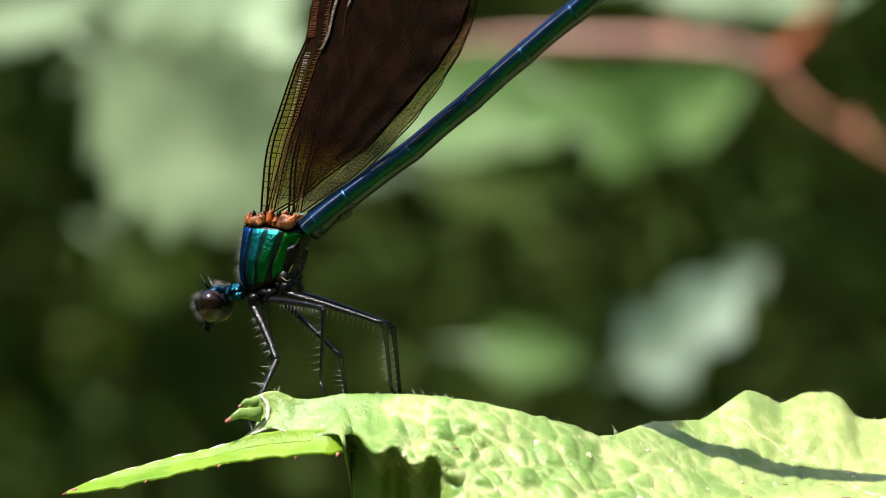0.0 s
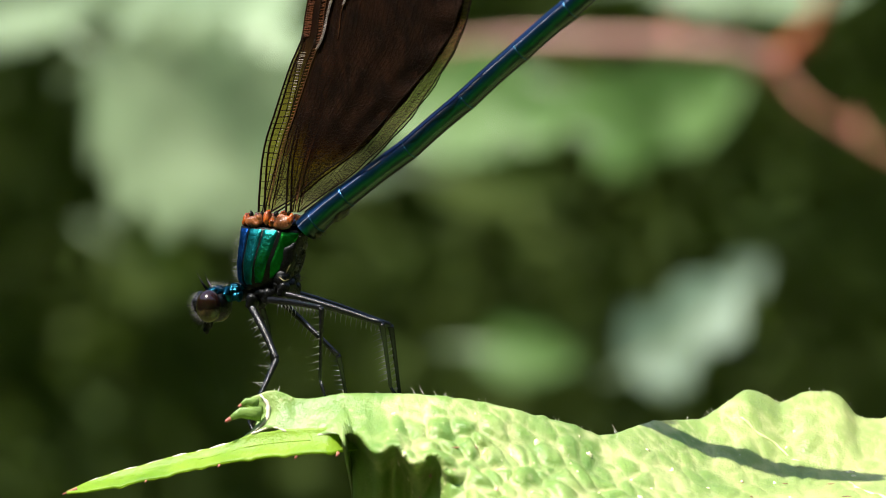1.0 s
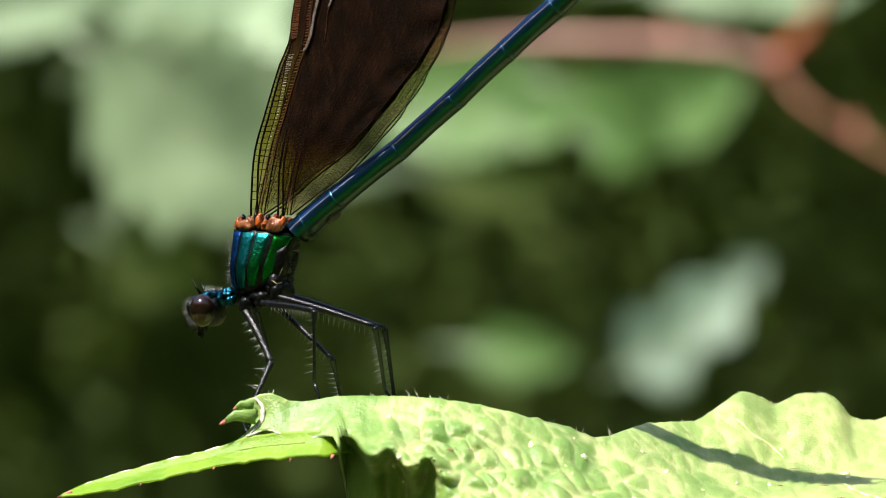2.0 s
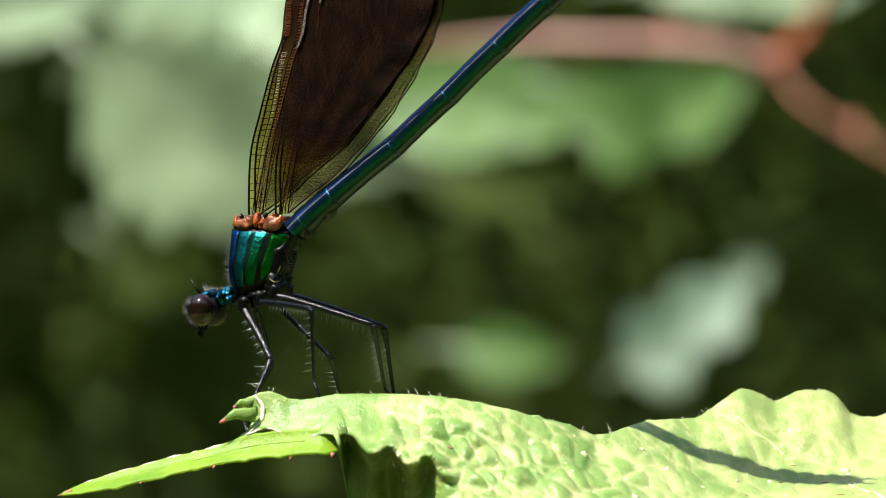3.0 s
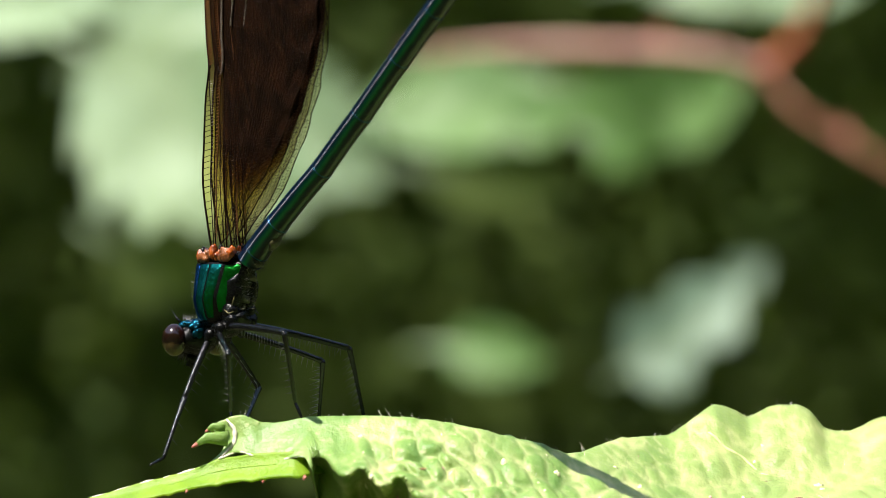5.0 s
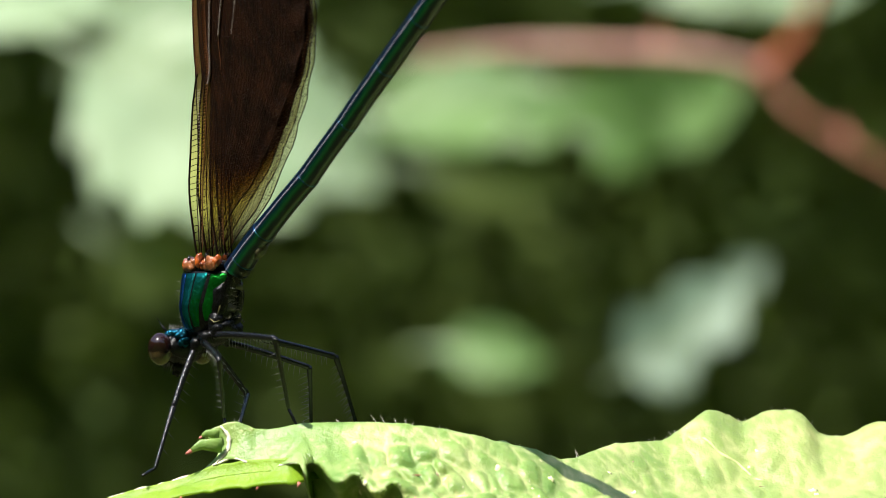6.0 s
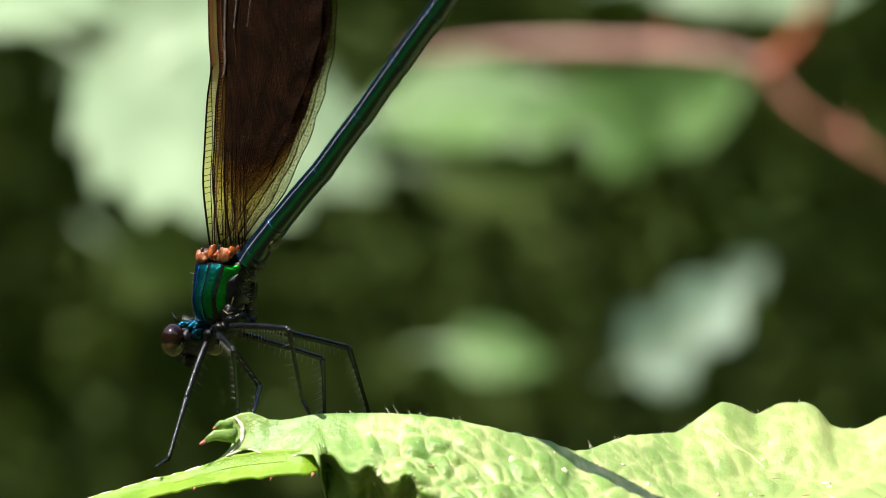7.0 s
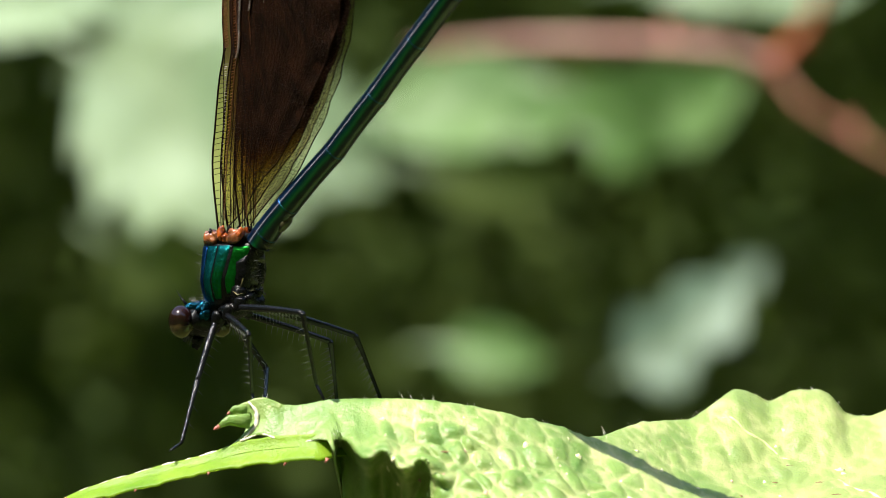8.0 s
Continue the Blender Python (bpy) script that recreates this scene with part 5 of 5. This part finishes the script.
def leg_poses(kind, side, t):
    hip, fl, tl, foot, r = LEGS[kind]
    rest = leaf_pose(0).inverted()
    stands = STANDS[(kind, side)]
    f = Vector(stands[0][2])
    hop = 0.0
    for now, nxt in zip(stands, stands[1:]):
        w = eased(t, now[1], nxt[0])
        if w > 0:
            f = Vector(now[2]).lerp(Vector(nxt[2]), w)
            hop = 1.6 * math.sin(math.pi * w)
    f = (f + Vector((0, 0, hop))) * MM + Vector((0, 0, AXIS))
    goal = body_pose(t).inverted() @ (leaf_pose(t) @ (rest @ f)) * 1000
    h = Vector((hip[0], side * hip[1], hip[2]))
    lower = tl + foot * 0.9
    d = goal - h
    ln = min(d.length, (fl + lower) * 0.999)
    e = d.normalized()
    along = (fl * fl - lower * lower + ln * ln) / (2 * ln)
    out = math.sqrt(max(0.0, fl * fl - along * along))
    p0, p1, t0, t1 = POLES[(kind, side)]
    pole = Vector(p0).lerp(Vector(p1), eased(t, t0, t1))
    pole = (pole - e * pole.dot(e)).normalized()
    knee = h + e * along + pole * out
    up = pole
    return bone(h * MM, knee - h, up), bone(knee * MM, h + e * ln - knee, up)


def motions():
    ticks = [i / 10 for i in range(81)]
    walk(LEAF, [(t, leaf_pose(t)) for t in ticks])
    walk(FLY, [(t, body_pose(t)) for t in ticks])
    walk(SKULL, [(t, Matrix.Translation(HEAD_PIVOT * MM + Vector((-0.0008 * (1 - eased(t, 3.0, 4.0)), 0, 0.00035 * eased(t, 3.2, 4.5)))) @ pose(0, 0, 0, 0, 0, 15 - 15 * eased(t, 3.1, 4.3))) for t in ticks])
    for ob, root in FLY_WINGS:
        walk(ob, [(t, Matrix.Translation(root * MM) @ pose(0, 0, 0, math.copysign(curve_at(WING_OPEN, t), -root.y), -curve_at(BODY_WAY, t)[4], 0)) for t in ticks])
    for c, p in CANES:
        walk(c, [(t, Matrix.Translation(p + Vector((curve_at(LEAF_SWAY, t)[0], 0, curve_at(LEAF_SWAY, t)[1])) * 0.92 * MM)) for t in ticks])
    for leaf, m, drift, tilt in BREEZE:
        walk(leaf, [(t, Matrix.Translation((-drift * MM * eased(t, 0.5, 5.0), 0, 0)) @ m @ pose(0, 0, 0, tilt * (-20 * eased(t, 3.3, 4.5) - 16 * eased(t, 5.2, 6.5) + 16 * eased(t, 6.8, 7.9)), 0, 0)) for t in ticks[::2]])
    for (kind, side), (femur, tibia) in FLY_LEGS.items():
        rows = [(t, leg_poses(kind, side, t)) for t in ticks]
        walk(femur, [(t, p[0]) for t, p in rows])
        walk(tibia, [(t, p[1]) for t, p in rows])


motions()
